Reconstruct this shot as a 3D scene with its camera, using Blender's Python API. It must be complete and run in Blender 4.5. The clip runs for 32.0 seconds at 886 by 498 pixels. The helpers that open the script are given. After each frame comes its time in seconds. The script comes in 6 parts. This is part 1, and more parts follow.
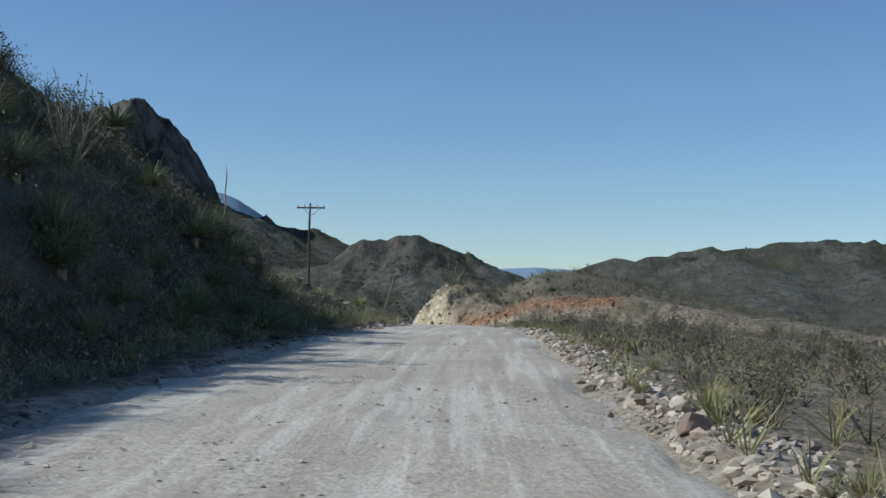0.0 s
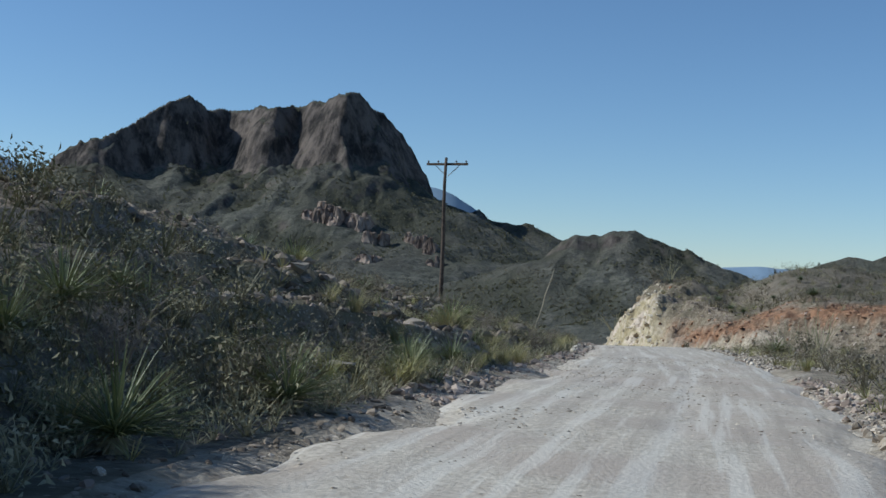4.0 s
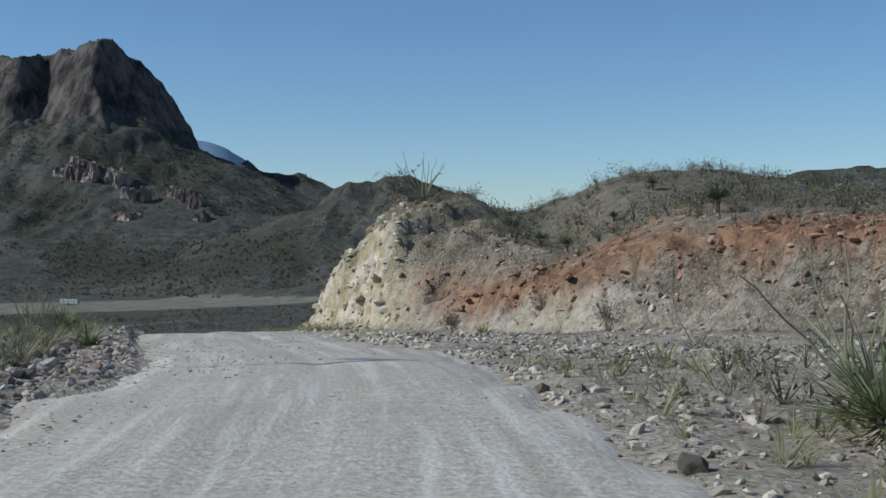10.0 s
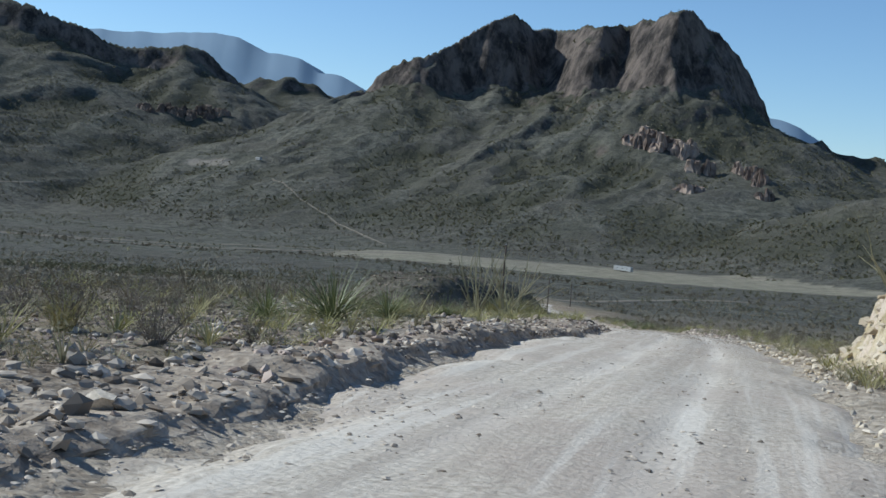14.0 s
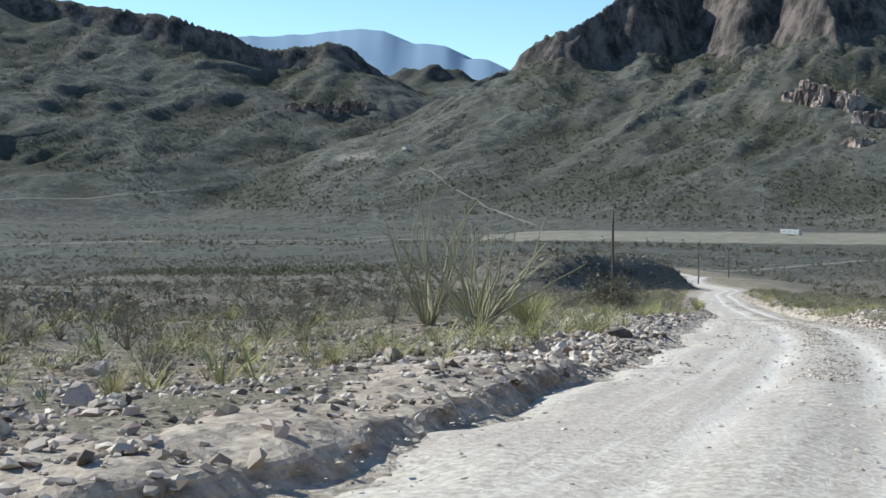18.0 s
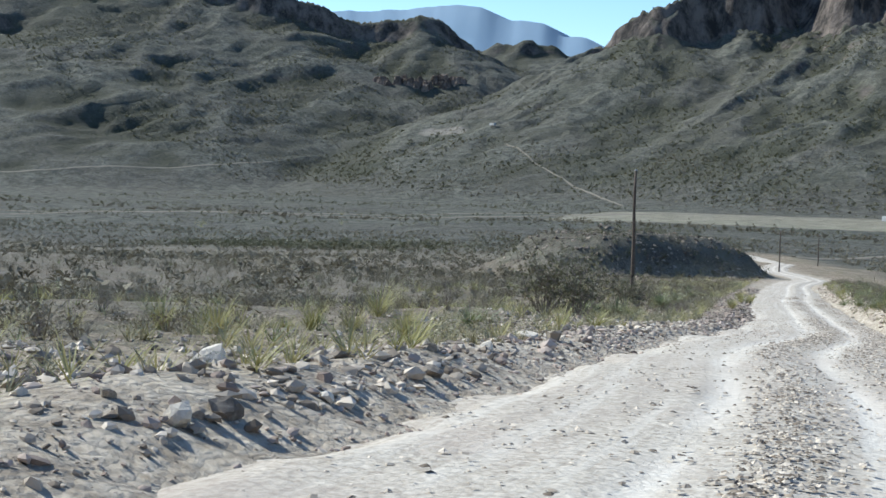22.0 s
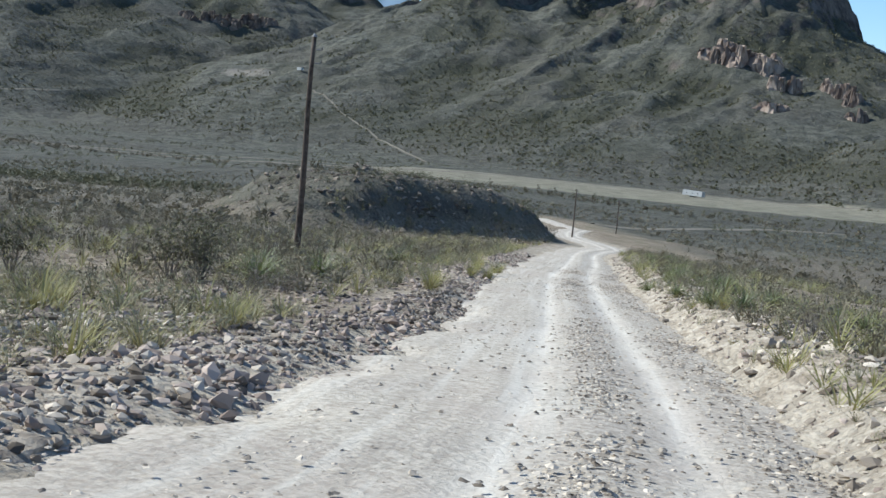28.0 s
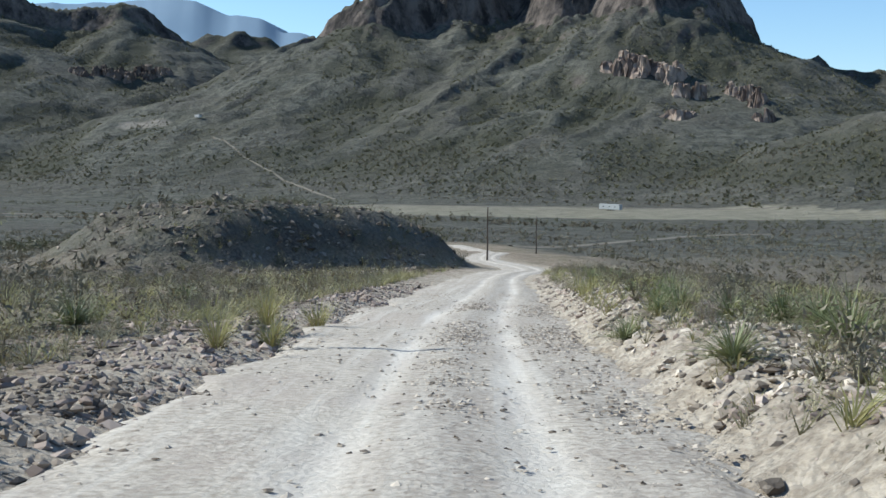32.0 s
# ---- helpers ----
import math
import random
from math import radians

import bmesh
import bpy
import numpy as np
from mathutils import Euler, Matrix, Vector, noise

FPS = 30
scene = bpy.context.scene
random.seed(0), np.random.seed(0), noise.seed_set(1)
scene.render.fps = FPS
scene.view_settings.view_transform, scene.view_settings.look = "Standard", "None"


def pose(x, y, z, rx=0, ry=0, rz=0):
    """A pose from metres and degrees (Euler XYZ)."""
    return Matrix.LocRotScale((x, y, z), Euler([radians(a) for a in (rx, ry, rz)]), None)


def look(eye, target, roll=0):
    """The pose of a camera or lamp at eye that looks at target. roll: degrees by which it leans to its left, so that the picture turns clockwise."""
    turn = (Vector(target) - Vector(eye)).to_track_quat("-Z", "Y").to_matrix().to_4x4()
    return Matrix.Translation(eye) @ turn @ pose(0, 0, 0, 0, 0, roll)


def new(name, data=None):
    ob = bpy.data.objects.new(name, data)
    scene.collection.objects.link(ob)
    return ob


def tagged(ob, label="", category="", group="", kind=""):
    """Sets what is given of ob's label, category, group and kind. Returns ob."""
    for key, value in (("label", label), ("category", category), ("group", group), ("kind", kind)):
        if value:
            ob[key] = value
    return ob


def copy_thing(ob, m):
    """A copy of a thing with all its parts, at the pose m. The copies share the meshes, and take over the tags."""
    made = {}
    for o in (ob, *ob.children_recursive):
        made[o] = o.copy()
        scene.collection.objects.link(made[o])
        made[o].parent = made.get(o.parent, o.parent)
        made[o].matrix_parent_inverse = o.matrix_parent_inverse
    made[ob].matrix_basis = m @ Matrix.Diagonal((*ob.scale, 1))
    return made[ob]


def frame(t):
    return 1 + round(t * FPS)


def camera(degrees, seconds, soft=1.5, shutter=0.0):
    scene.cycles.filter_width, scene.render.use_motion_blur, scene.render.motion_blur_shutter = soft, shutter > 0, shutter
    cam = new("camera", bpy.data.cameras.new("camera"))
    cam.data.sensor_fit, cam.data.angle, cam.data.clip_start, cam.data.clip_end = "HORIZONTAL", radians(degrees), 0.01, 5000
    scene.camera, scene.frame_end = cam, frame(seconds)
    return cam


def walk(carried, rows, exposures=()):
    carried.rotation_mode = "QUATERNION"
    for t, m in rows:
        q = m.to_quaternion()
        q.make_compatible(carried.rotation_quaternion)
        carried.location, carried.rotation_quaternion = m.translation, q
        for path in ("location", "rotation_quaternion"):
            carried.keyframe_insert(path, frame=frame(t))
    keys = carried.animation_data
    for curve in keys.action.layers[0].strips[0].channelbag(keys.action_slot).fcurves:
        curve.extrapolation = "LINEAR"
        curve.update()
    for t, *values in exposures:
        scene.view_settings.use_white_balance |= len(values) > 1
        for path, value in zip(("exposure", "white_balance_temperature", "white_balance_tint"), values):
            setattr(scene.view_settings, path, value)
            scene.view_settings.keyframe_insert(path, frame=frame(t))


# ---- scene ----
cam = camera(39.90, 32.0, soft=1.5)
PATH = [
    (0.0, pose(-0.00, 0.00, 1.50, 92.04, -1.54, 1.07)),
    (0.5, pose(-0.18, 4.34, 1.54, 91.97, -2.23, 5.56)),
    (1.0, pose(-0.28, 8.77, 1.59, 92.10, -2.95, 4.61)),
    (1.5, pose(-0.34, 13.16, 1.64, 92.16, -3.54, 4.91)),
    (2.0, pose(-0.32, 17.63, 1.70, 91.85, -3.75, 8.33)),
    (2.5, pose(-0.30, 21.95, 1.74, 91.64, -3.59, 10.54)),
    (3.0, pose(-0.22, 26.33, 1.77, 91.58, -3.18, 11.17)),
    (3.5, pose(-0.11, 30.77, 1.78, 91.57, -2.75, 11.17)),
    (4.0, pose(0.02, 35.24, 1.77, 91.53, -2.45, 11.19)),
    (4.5, pose(0.13, 39.74, 1.73, 91.32, -2.40, 11.67)),
    (5.0, pose(0.20, 44.24, 1.70, 90.77, -2.70, 12.84)),
    (5.5, pose(0.22, 48.65, 1.65, 89.47, -4.50, 12.47)),
    (6.0, pose(0.39, 52.95, 1.59, 89.79, -3.39, 12.14)),
    (6.5, pose(0.47, 56.99, 1.50, 89.49, -3.51, 13.00)),
    (7.0, pose(0.63, 60.95, 1.41, 89.31, -2.64, 13.31)),
    (7.5, pose(0.68, 64.77, 1.30, 89.63, -2.31, 12.78)),
    (8.0, pose(0.72, 68.83, 1.20, 89.66, -1.08, 10.39)),
    (8.5, pose(0.76, 72.67, 1.07, 89.34, -0.53, 7.27)),
    (9.0, pose(0.75, 76.27, 0.94, 89.14, -0.59, 4.79)),
    (9.5, pose(0.74, 79.68, 0.83, 89.44, -0.14, 2.17)),
    (10.0, pose(0.64, 82.96, 0.73, 89.47, 0.15, 0.94)),
    (10.5, pose(0.56, 86.07, 0.62, 89.60, 0.61, -0.80)),
    (11.0, pose(0.34, 89.01, 0.51, 90.10, 0.09, 0.08)),
    (11.5, pose(0.18, 91.75, 0.40, 90.68, -2.22, 7.89)),
    (12.0, pose(0.10, 94.29, 0.33, 88.97, -1.84, 14.16)),
    (12.5, pose(-0.14, 96.82, 0.30, 89.64, -2.30, 18.34)),
    (13.0, pose(-0.50, 99.65, 0.32, 88.30, -3.20, 21.59)),
    (13.5, pose(-1.10, 102.81, 0.20, 88.87, -4.60, 24.70)),
    (14.0, pose(-1.87, 106.25, 0.00, 87.32, -4.79, 27.01)),
    (14.5, pose(-2.74, 109.78, -0.28, 87.95, -2.84, 29.70)),
    (15.0, pose(-3.70, 113.46, -0.46, 87.73, -1.90, 31.48)),
    (15.5, pose(-4.59, 116.92, -0.62, 87.83, -1.29, 32.46)),
    (16.0, pose(-5.43, 120.23, -0.78, 87.32, -1.06, 32.91)),
    (16.5, pose(-6.23, 123.47, -0.96, 86.73, -1.02, 33.09)),
    (17.0, pose(-7.01, 126.70, -1.17, 86.35, -0.98, 33.26)),
    (17.5, pose(-7.79, 130.03, -1.42, 86.25, -0.76, 33.64)),
    (18.0, pose(-8.60, 133.56, -1.70, 86.22, -0.15, 34.44)),
    (18.5, pose(-9.57, 137.07, -2.02, 86.14, -0.20, 35.82)),
    (19.0, pose(-10.54, 140.69, -2.34, 86.78, 0.12, 35.58)),
    (19.5, pose(-11.53, 144.09, -2.65, 85.92, -1.26, 35.51)),
    (20.0, pose(-12.40, 147.29, -2.94, 85.65, -3.01, 34.86)),
    (20.5, pose(-13.14, 150.28, -3.16, 86.15, -2.47, 33.44)),
    (21.0, pose(-13.76, 153.09, -3.37, 87.54, -0.47, 33.86)),
    (21.5, pose(-14.51, 155.60, -3.60, 85.68, -0.89, 36.29)),
    (22.0, pose(-15.33, 158.13, -3.86, 85.17, -1.40, 38.98)),
    (22.5, pose(-16.25, 160.65, -4.12, 85.54, -1.18, 39.71)),
    (23.0, pose(-17.13, 163.30, -4.40, 85.16, -0.95, 37.97)),
    (23.5, pose(-18.07, 165.80, -4.71, 84.99, -0.95, 38.24)),
    (24.0, pose(-19.07, 168.61, -4.94, 85.47, -1.78, 38.22)),
    (24.5, pose(-20.11, 171.44, -5.18, 85.70, -0.97, 40.89)),
    (25.0, pose(-21.23, 174.19, -5.45, 85.12, -0.28, 42.31)),
    (25.5, pose(-22.41, 176.91, -5.74, 84.40, 0.08, 42.47)),
    (26.0, pose(-23.60, 179.62, -6.06, 83.87, -0.05, 41.30)),
    (26.5, pose(-24.78, 182.37, -6.40, 83.55, -0.82, 38.59)),
    (27.0, pose(-25.88, 185.17, -6.77, 83.12, -2.29, 34.03)),
    (27.5, pose(-26.90, 187.93, -7.13, 83.39, -3.86, 31.28)),
    (28.0, pose(-27.86, 190.68, -7.46, 83.57, -5.69, 30.42)),
    (28.5, pose(-28.79, 193.32, -7.81, 83.25, -3.15, 29.68)),
    (29.0, pose(-29.78, 196.05, -8.16, 84.49, -1.72, 29.47)),
    (29.5, pose(-30.82, 198.70, -8.50, 85.33, -0.83, 29.02)),
    (30.0, pose(-31.89, 201.43, -8.84, 85.31, -0.37, 29.82)),
    (30.5, pose(-33.05, 204.17, -9.18, 84.61, -0.35, 30.28)),
    (31.0, pose(-34.24, 206.89, -9.57, 84.69, -1.07, 30.02)),
    (31.5, pose(-35.50, 209.73, -9.87, 85.08, -1.17, 27.59)),
    (32.0, pose(-36.82, 212.78, -10.06, 85.44, -0.84, 26.22)),
]
EXPOSURES = [(0.0, -0.1, 5650, 4), (2.5, -0.15, 5620, 4), (6.0, 0.0, 5650, 4), (9.0, -0.1, 5600, 4), (11.0, -0.3, 5550, 4), (13.0, -0.05, 5650, 4), (15.0, 0.42, 5750, 4), (19.0, 0.76, 5800, 4), (26.0, 0.82, 5800, 4), (29.5, 0.58, 5820, 4), (32.0, 0.56, 5850, 4)]
walk(cam, PATH, EXPOSURES)


# ---- light ----
SUN_YAW, SUN_UP = 97.7, 36.5          # degrees to the left of +y, and above the horizon
world = bpy.data.worlds.new("sky")
scene.world = world
world.use_nodes = True
sky = world.node_tree.nodes.new("ShaderNodeTexSky")
sky.sky_type, sky.sun_disc = "NISHITA", False
sky.sun_elevation, sky.sun_rotation = radians(SUN_UP), radians(-SUN_YAW)
sky.altitude, sky.air_density, sky.dust_density, sky.ozone_density = 1000, 1.0, 0.08, 3.5
background = world.node_tree.nodes["Background"]
background.inputs[1].default_value = 0.10
world.node_tree.links.new(sky.outputs[0], background.inputs[0])
sun = new("sun", bpy.data.lights.new("sun", "SUN"))
sun.data.energy, sun.data.angle, sun.data.color = 4.1, radians(0.55), (1.0, 0.94, 0.84)
sun_from = Vector((-math.sin(radians(SUN_YAW)) * math.cos(radians(SUN_UP)), math.cos(radians(SUN_YAW)) * math.cos(radians(SUN_UP)), math.sin(radians(SUN_UP))))
sun.matrix_world = look(sun_from * 50, (0, 0, 0))


# ---- small tools ----
def link_nodes(mat):
    mat.use_nodes = True
    nt = mat.node_tree
    nt.nodes.clear()
    return nt, nt.nodes, nt.links


def mix_rgb(nt, fac, a, b, blend="MIX"):
    n = nt.nodes.new("ShaderNodeMix")
    n.data_type, n.blend_type = "RGBA", blend
    for socket, value in ((n.inputs[0], fac), (n.inputs[6], a), (n.inputs[7], b)):
        if isinstance(value, bpy.types.NodeSocket):
            nt.links.new(value, socket)
        elif isinstance(value, (int, float)):
            socket.default_value = value
        else:
            socket.default_value = (*value, 1)
    return n.outputs[2]


def math_node(nt, op, a, b=0.0, clamp=False):
    n = nt.nodes.new("ShaderNodeMath")
    n.operation, n.use_clamp = op, clamp
    for socket, value in ((n.inputs[0], a), (n.inputs[1], b)):
        if isinstance(value, bpy.types.NodeSocket):
            nt.links.new(value, socket)
        else:
            socket.default_value = value
    return n.outputs[0]


def ramp(nt, fac, low, high, out_low=0.0, out_high=1.0):
    n = nt.nodes.new("ShaderNodeMapRange")
    n.interpolation_type = "SMOOTHSTEP"
    nt.links.new(fac, n.inputs[0])
    for i, value in enumerate((low, high, out_low, out_high)):
        n.inputs[i + 1].default_value = value
    return n.outputs[0]


def noise_node(nt, vector, scale, detail=4.0, rough=0.6):
    n = nt.nodes.new("ShaderNodeTexNoise")
    n.inputs["Scale"].default_value, n.inputs["Detail"].default_value = scale, detail
    n.inputs["Roughness"].default_value = rough
    nt.links.new(vector, n.inputs["Vector"])
    return n.outputs[0]


def voronoi_node(nt, vector, scale, feature="F1"):
    n = nt.nodes.new("ShaderNodeTexVoronoi")
    n.feature = feature
    n.inputs["Scale"].default_value = scale
    nt.links.new(vector, n.inputs["Vector"])
    return n


def finish(nt, colour, rough=0.9, bump=None, strength=0.3, distance=0.05, specular=0.3):
    shader = nt.nodes.new("ShaderNodeBsdfPrincipled")
    out = nt.nodes.new("ShaderNodeOutputMaterial")
    shader.inputs["Specular IOR Level"].default_value = specular
    if isinstance(colour, bpy.types.NodeSocket):
        nt.links.new(colour, shader.inputs["Base Color"])
    else:
        shader.inputs["Base Color"].default_value = (*colour, 1)
    shader.inputs["Roughness"].default_value = rough
    if bump is not None:
        b = nt.nodes.new("ShaderNodeBump")
        b.inputs["Strength"].default_value, b.inputs["Distance"].default_value = strength, distance
        nt.links.new(bump, b.inputs["Height"])
        nt.links.new(b.outputs[0], shader.inputs["Normal"])
    nt.links.new(shader.outputs[0], out.inputs[0])
    return shader


def smooth(a, b, x):
    t = np.clip((x - a) / (b - a), 0, 1)
    return t * t * (3 - 2 * t)


def lattice(ix, iy, seed):
    h = (ix.astype(np.int64) * 374761393 + iy.astype(np.int64) * 668265263 + seed * 974634541) & 0x7FFFFFFF
    h = ((h ^ (h >> 13)) * 1274126177) & 0x7FFFFFFF
    return ((h ^ (h >> 16)) & 0xFFFF) / 65535.0


def value_noise(x, y, seed=0):
    fx, fy = np.floor(x), np.floor(y)
    ix, iy = fx.astype(np.int64), fy.astype(np.int64)
    u, v = x - fx, y - fy
    u, v = u * u * (3 - 2 * u), v * v * (3 - 2 * v)
    a, b = lattice(ix, iy, seed), lattice(ix + 1, iy, seed)
    c, d = lattice(ix, iy + 1, seed), lattice(ix + 1, iy + 1, seed)
    return (a + (b - a) * u) * (1 - v) + (c + (d - c) * u) * v - 0.5


def fractal(x, y, size, octaves=4, seed=0, gain=0.5):
    total, amp, f = 0, 1.0, 1.0 / size
    for k in range(octaves):
        total = total + amp * value_noise(x * f + 17.3 * k, y * f - 9.1 * k, seed + k)
        amp, f = amp * gain, f * 2.03
    return total


def mesh_of(name, verts, faces, mats, smooth_shade=False, index=None):
    me = bpy.data.meshes.new(name)
    me.from_pydata([tuple(v) for v in verts], [], [tuple(f) for f in faces])
    for m in mats:
        me.materials.append(m)
    if index is not None:
        me.polygons.foreach_set("material_index", np.asarray(index, dtype=np.int32))
    if smooth_shade:
        me.polygons.foreach_set("use_smooth", np.ones(len(me.polygons), dtype=bool))
    me.update()
    return me


def big_mesh(name, verts, faces, mats, smooth_shade=False, index=None):
    """A large mesh from arrays; every face has the same number of corners."""
    verts, faces = np.asarray(verts, dtype=np.float32), np.asarray(faces, dtype=np.int32)
    me = bpy.data.meshes.new(name)
    me.vertices.add(len(verts))
    me.vertices.foreach_set("co", verts.ravel())
    k = faces.shape[1]
    me.loops.add(faces.size)
    me.loops.foreach_set("vertex_index", faces.ravel())
    me.polygons.add(len(faces))
    me.polygons.foreach_set("loop_start", np.arange(0, faces.size, k, dtype=np.int32))
    for m in mats:
        me.materials.append(m)
    if index is not None:
        me.polygons.foreach_set("material_index", np.asarray(index, dtype=np.int32))
    me.polygons.foreach_set("use_smooth", np.full(len(faces), smooth_shade, dtype=bool))
    me.update(calc_edges=True)
    me.validate()
    return me


def part(name, me, parent, label=""):
    ob = new(name, me)
    ob.parent = parent
    return tagged(ob, label) if label else ob


def thing(name, label, category, group="", kind="", me=None):
    return tagged(new(name, me), label, category, group, kind)


# ---- materials ----
def simple(name, dark, light, scale, rough=0.9, bump=0.3, distance=0.02, per_object=0.0, specular=0.25):
    mat = bpy.data.materials.new(name)
    nt, nodes, links = link_nodes(mat)
    co = nodes.new("ShaderNodeTexCoord").outputs["Object"]
    info = nodes.new("ShaderNodeObjectInfo").outputs["Random"]
    fine = noise_node(nt, co, scale, 5)
    wide = noise_node(nt, co, scale * 0.18, 3)
    mixed = math_node(nt, "ADD", math_node(nt, "MULTIPLY", fine, 0.6), math_node(nt, "MULTIPLY", wide, 0.4))
    mixed = math_node(nt, "ADD", mixed, math_node(nt, "MULTIPLY", math_node(nt, "SUBTRACT", info, 0.5), per_object))
    colour = mix_rgb(nt, ramp(nt, mixed, 0.3, 0.72), dark, light)
    finish(nt, colour, rough, fine, bump, distance, specular)
    return mat


def island(name, dark, light, rough=0.85, specular=0.25, translucent=0.0, object_mix=0.5):
    """Leaves, blades and twigs: each one a little different."""
    mat = bpy.data.materials.new(name)
    nt, nodes, links = link_nodes(mat)
    each = nodes.new("ShaderNodeNewGeometry").outputs["Random Per Island"]
    info = nodes.new("ShaderNodeObjectInfo").outputs["Random"]
    f = math_node(nt, "ADD", math_node(nt, "MULTIPLY", each, 1 - object_mix), math_node(nt, "MULTIPLY", info, object_mix))
    colour = mix_rgb(nt, f, dark, light)
    shader = finish(nt, colour, rough, specular=specular)
    if translucent:
        out = [n for n in nodes if n.type == "OUTPUT_MATERIAL"][0]
        t = nodes.new("ShaderNodeBsdfTranslucent")
        links.new(colour, t.inputs[0])
        m = nodes.new("ShaderNodeMixShader")
        m.inputs[0].default_value = translucent
        links.new(shader.outputs[0], m.inputs[1]), links.new(t.outputs[0], m.inputs[2])
        links.new(m.outputs[0], out.inputs[0])
    return mat


def ground_material():
    """Stony desert soil near by; scrub-covered slopes and bare cliffs farther off, by steepness and by the painted zones of the sheet."""
    mat = bpy.data.materials.new("desert_ground")
    nt, nodes, links = link_nodes(mat)
    geo = nodes.new("ShaderNodeNewGeometry")
    co = geo.outputs["Position"]
    up = nodes.new("ShaderNodeSeparateXYZ")
    links.new(geo.outputs["Normal"], up.inputs[0])

    def zone(name):
        n = nodes.new("ShaderNodeAttribute")
        n.attribute_name = name
        return n.outputs["Fac"]

    pebbles = voronoi_node(nt, co, 11.0)
    grit = noise_node(nt, co, 3.0, 8, 0.75)
    blotch = noise_node(nt, co, 0.22, 5)
    soil = mix_rgb(nt, ramp(nt, grit, 0.34, 0.66), (0.098, 0.072, 0.05), (0.38, 0.31, 0.228))
    soil = mix_rgb(nt, ramp(nt, blotch, 0.42, 0.68), soil, (0.16, 0.14, 0.09))
    stones = mix_rgb(nt, 0.5, pebbles.outputs["Color"], (0.5, 0.45, 0.4))
    grey = nodes.new("ShaderNodeRGBToBW")
    links.new(stones, grey.inputs[0])
    round_off = ramp(nt, math_node(nt, "ADD", pebbles.outputs["Distance"], math_node(nt, "MULTIPLY", grit, 0.3)), 0.56, 0.40)
    soil = mix_rgb(nt, math_node(nt, "MULTIPLY", math_node(nt, "MULTIPLY", ramp(nt, grey.outputs[0], 0.5, 0.62), round_off), 0.75), soil, (0.46, 0.39, 0.31))
    # scrub land
    far_grain = noise_node(nt, co, 0.11, 6, 0.7)
    far_wide = noise_node(nt, co, 0.012, 5, 0.6)
    scrub = mix_rgb(nt, ramp(nt, far_grain, 0.32, 0.68), (0.052, 0.054, 0.044), (0.150, 0.145, 0.118))
    scrub = mix_rgb(nt, math_node(nt, "MULTIPLY", ramp(nt, far_wide, 0.4, 0.62), 0.4), scrub, (0.088, 0.078, 0.066))
    fine = noise_node(nt, co, 0.45, 5, 0.75)
    scrub = mix_rgb(nt, math_node(nt, "MULTIPLY", ramp(nt, fine, 0.5, 0.68), 0.55), scrub, (0.205, 0.19, 0.15))
    bush = voronoi_node(nt, co, 0.28)
    dots = ramp(nt, bush.outputs["Distance"], 0.42, 0.2)
    scrub = mix_rgb(nt, math_node(nt, "MULTIPLY", dots, 0.55), scrub, (0.06, 0.06, 0.036))
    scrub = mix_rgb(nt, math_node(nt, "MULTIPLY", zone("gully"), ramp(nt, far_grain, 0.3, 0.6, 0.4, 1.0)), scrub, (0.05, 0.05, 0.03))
    # bare rock
    tall = nodes.new("ShaderNodeVectorMath")
    tall.operation = "MULTIPLY"
    links.new(co, tall.inputs[0])
    tall.inputs[1].default_value = (1.0, 1.0, 0.4)
    rock_a = noise_node(nt, tall.outputs[0], 0.06, 8, 0.72)
    rock = mix_rgb(nt, ramp(nt, rock_a, 0.35, 0.65), (0.030, 0.027, 0.025), (0.18, 0.148, 0.126))
    steep = ramp(nt, math_node(nt, "ADD", up.outputs[2], math_node(nt, "MULTIPLY", math_node(nt, "SUBTRACT", far_grain, 0.5), 0.35)), 0.80, 0.62)
    high = mix_rgb(nt, steep, scrub, rock)
    colour = mix_rgb(nt, zone("scrub"), soil, high)
    # pale bare strips, meadow and tracks
    track = mix_rgb(nt, ramp(nt, grit, 0.3, 0.7), (0.20, 0.178, 0.145), (0.30, 0.27, 0.225))
    dust = mix_rgb(nt, ramp(nt, grit, 0.3, 0.7), (0.29, 0.238, 0.178), (0.59, 0.515, 0.415))
    colour = mix_rgb(nt, math_node(nt, "MULTIPLY", zone("dust"), 0.85), colour, dust)
    meadow = mix_rgb(nt, ramp(nt, far_grain, 0.3, 0.7), (0.19, 0.175, 0.125), (0.30, 0.275, 0.21))
    colour = mix_rgb(nt, zone("meadow"), colour, meadow)
    colour = mix_rgb(nt, zone("track"), colour, track)
    # the road cut: yellow, white and rust-red rock
    rust = mix_rgb(nt, ramp(nt, noise_node(nt, co, 1.3, 7, 0.7), 0.35, 0.65), (0.14, 0.07, 0.04), (0.37, 0.205, 0.118))
    yellow = mix_rgb(nt, ramp(nt, noise_node(nt, co, 0.9, 7, 0.7), 0.35, 0.65), (0.36, 0.29, 0.165), (0.64, 0.545, 0.385))
    yellow = mix_rgb(nt, math_node(nt, "MULTIPLY", ramp(nt, noise_node(nt, co, 0.45, 5, 0.7), 0.47, 0.6), 0.75), yellow, (0.62, 0.505, 0.42))
    colour = mix_rgb(nt, math_node(nt, "MULTIPLY", zone("rust"), ramp(nt, grit, 0.2, 0.6, 0.55, 1.0)), colour, rust)
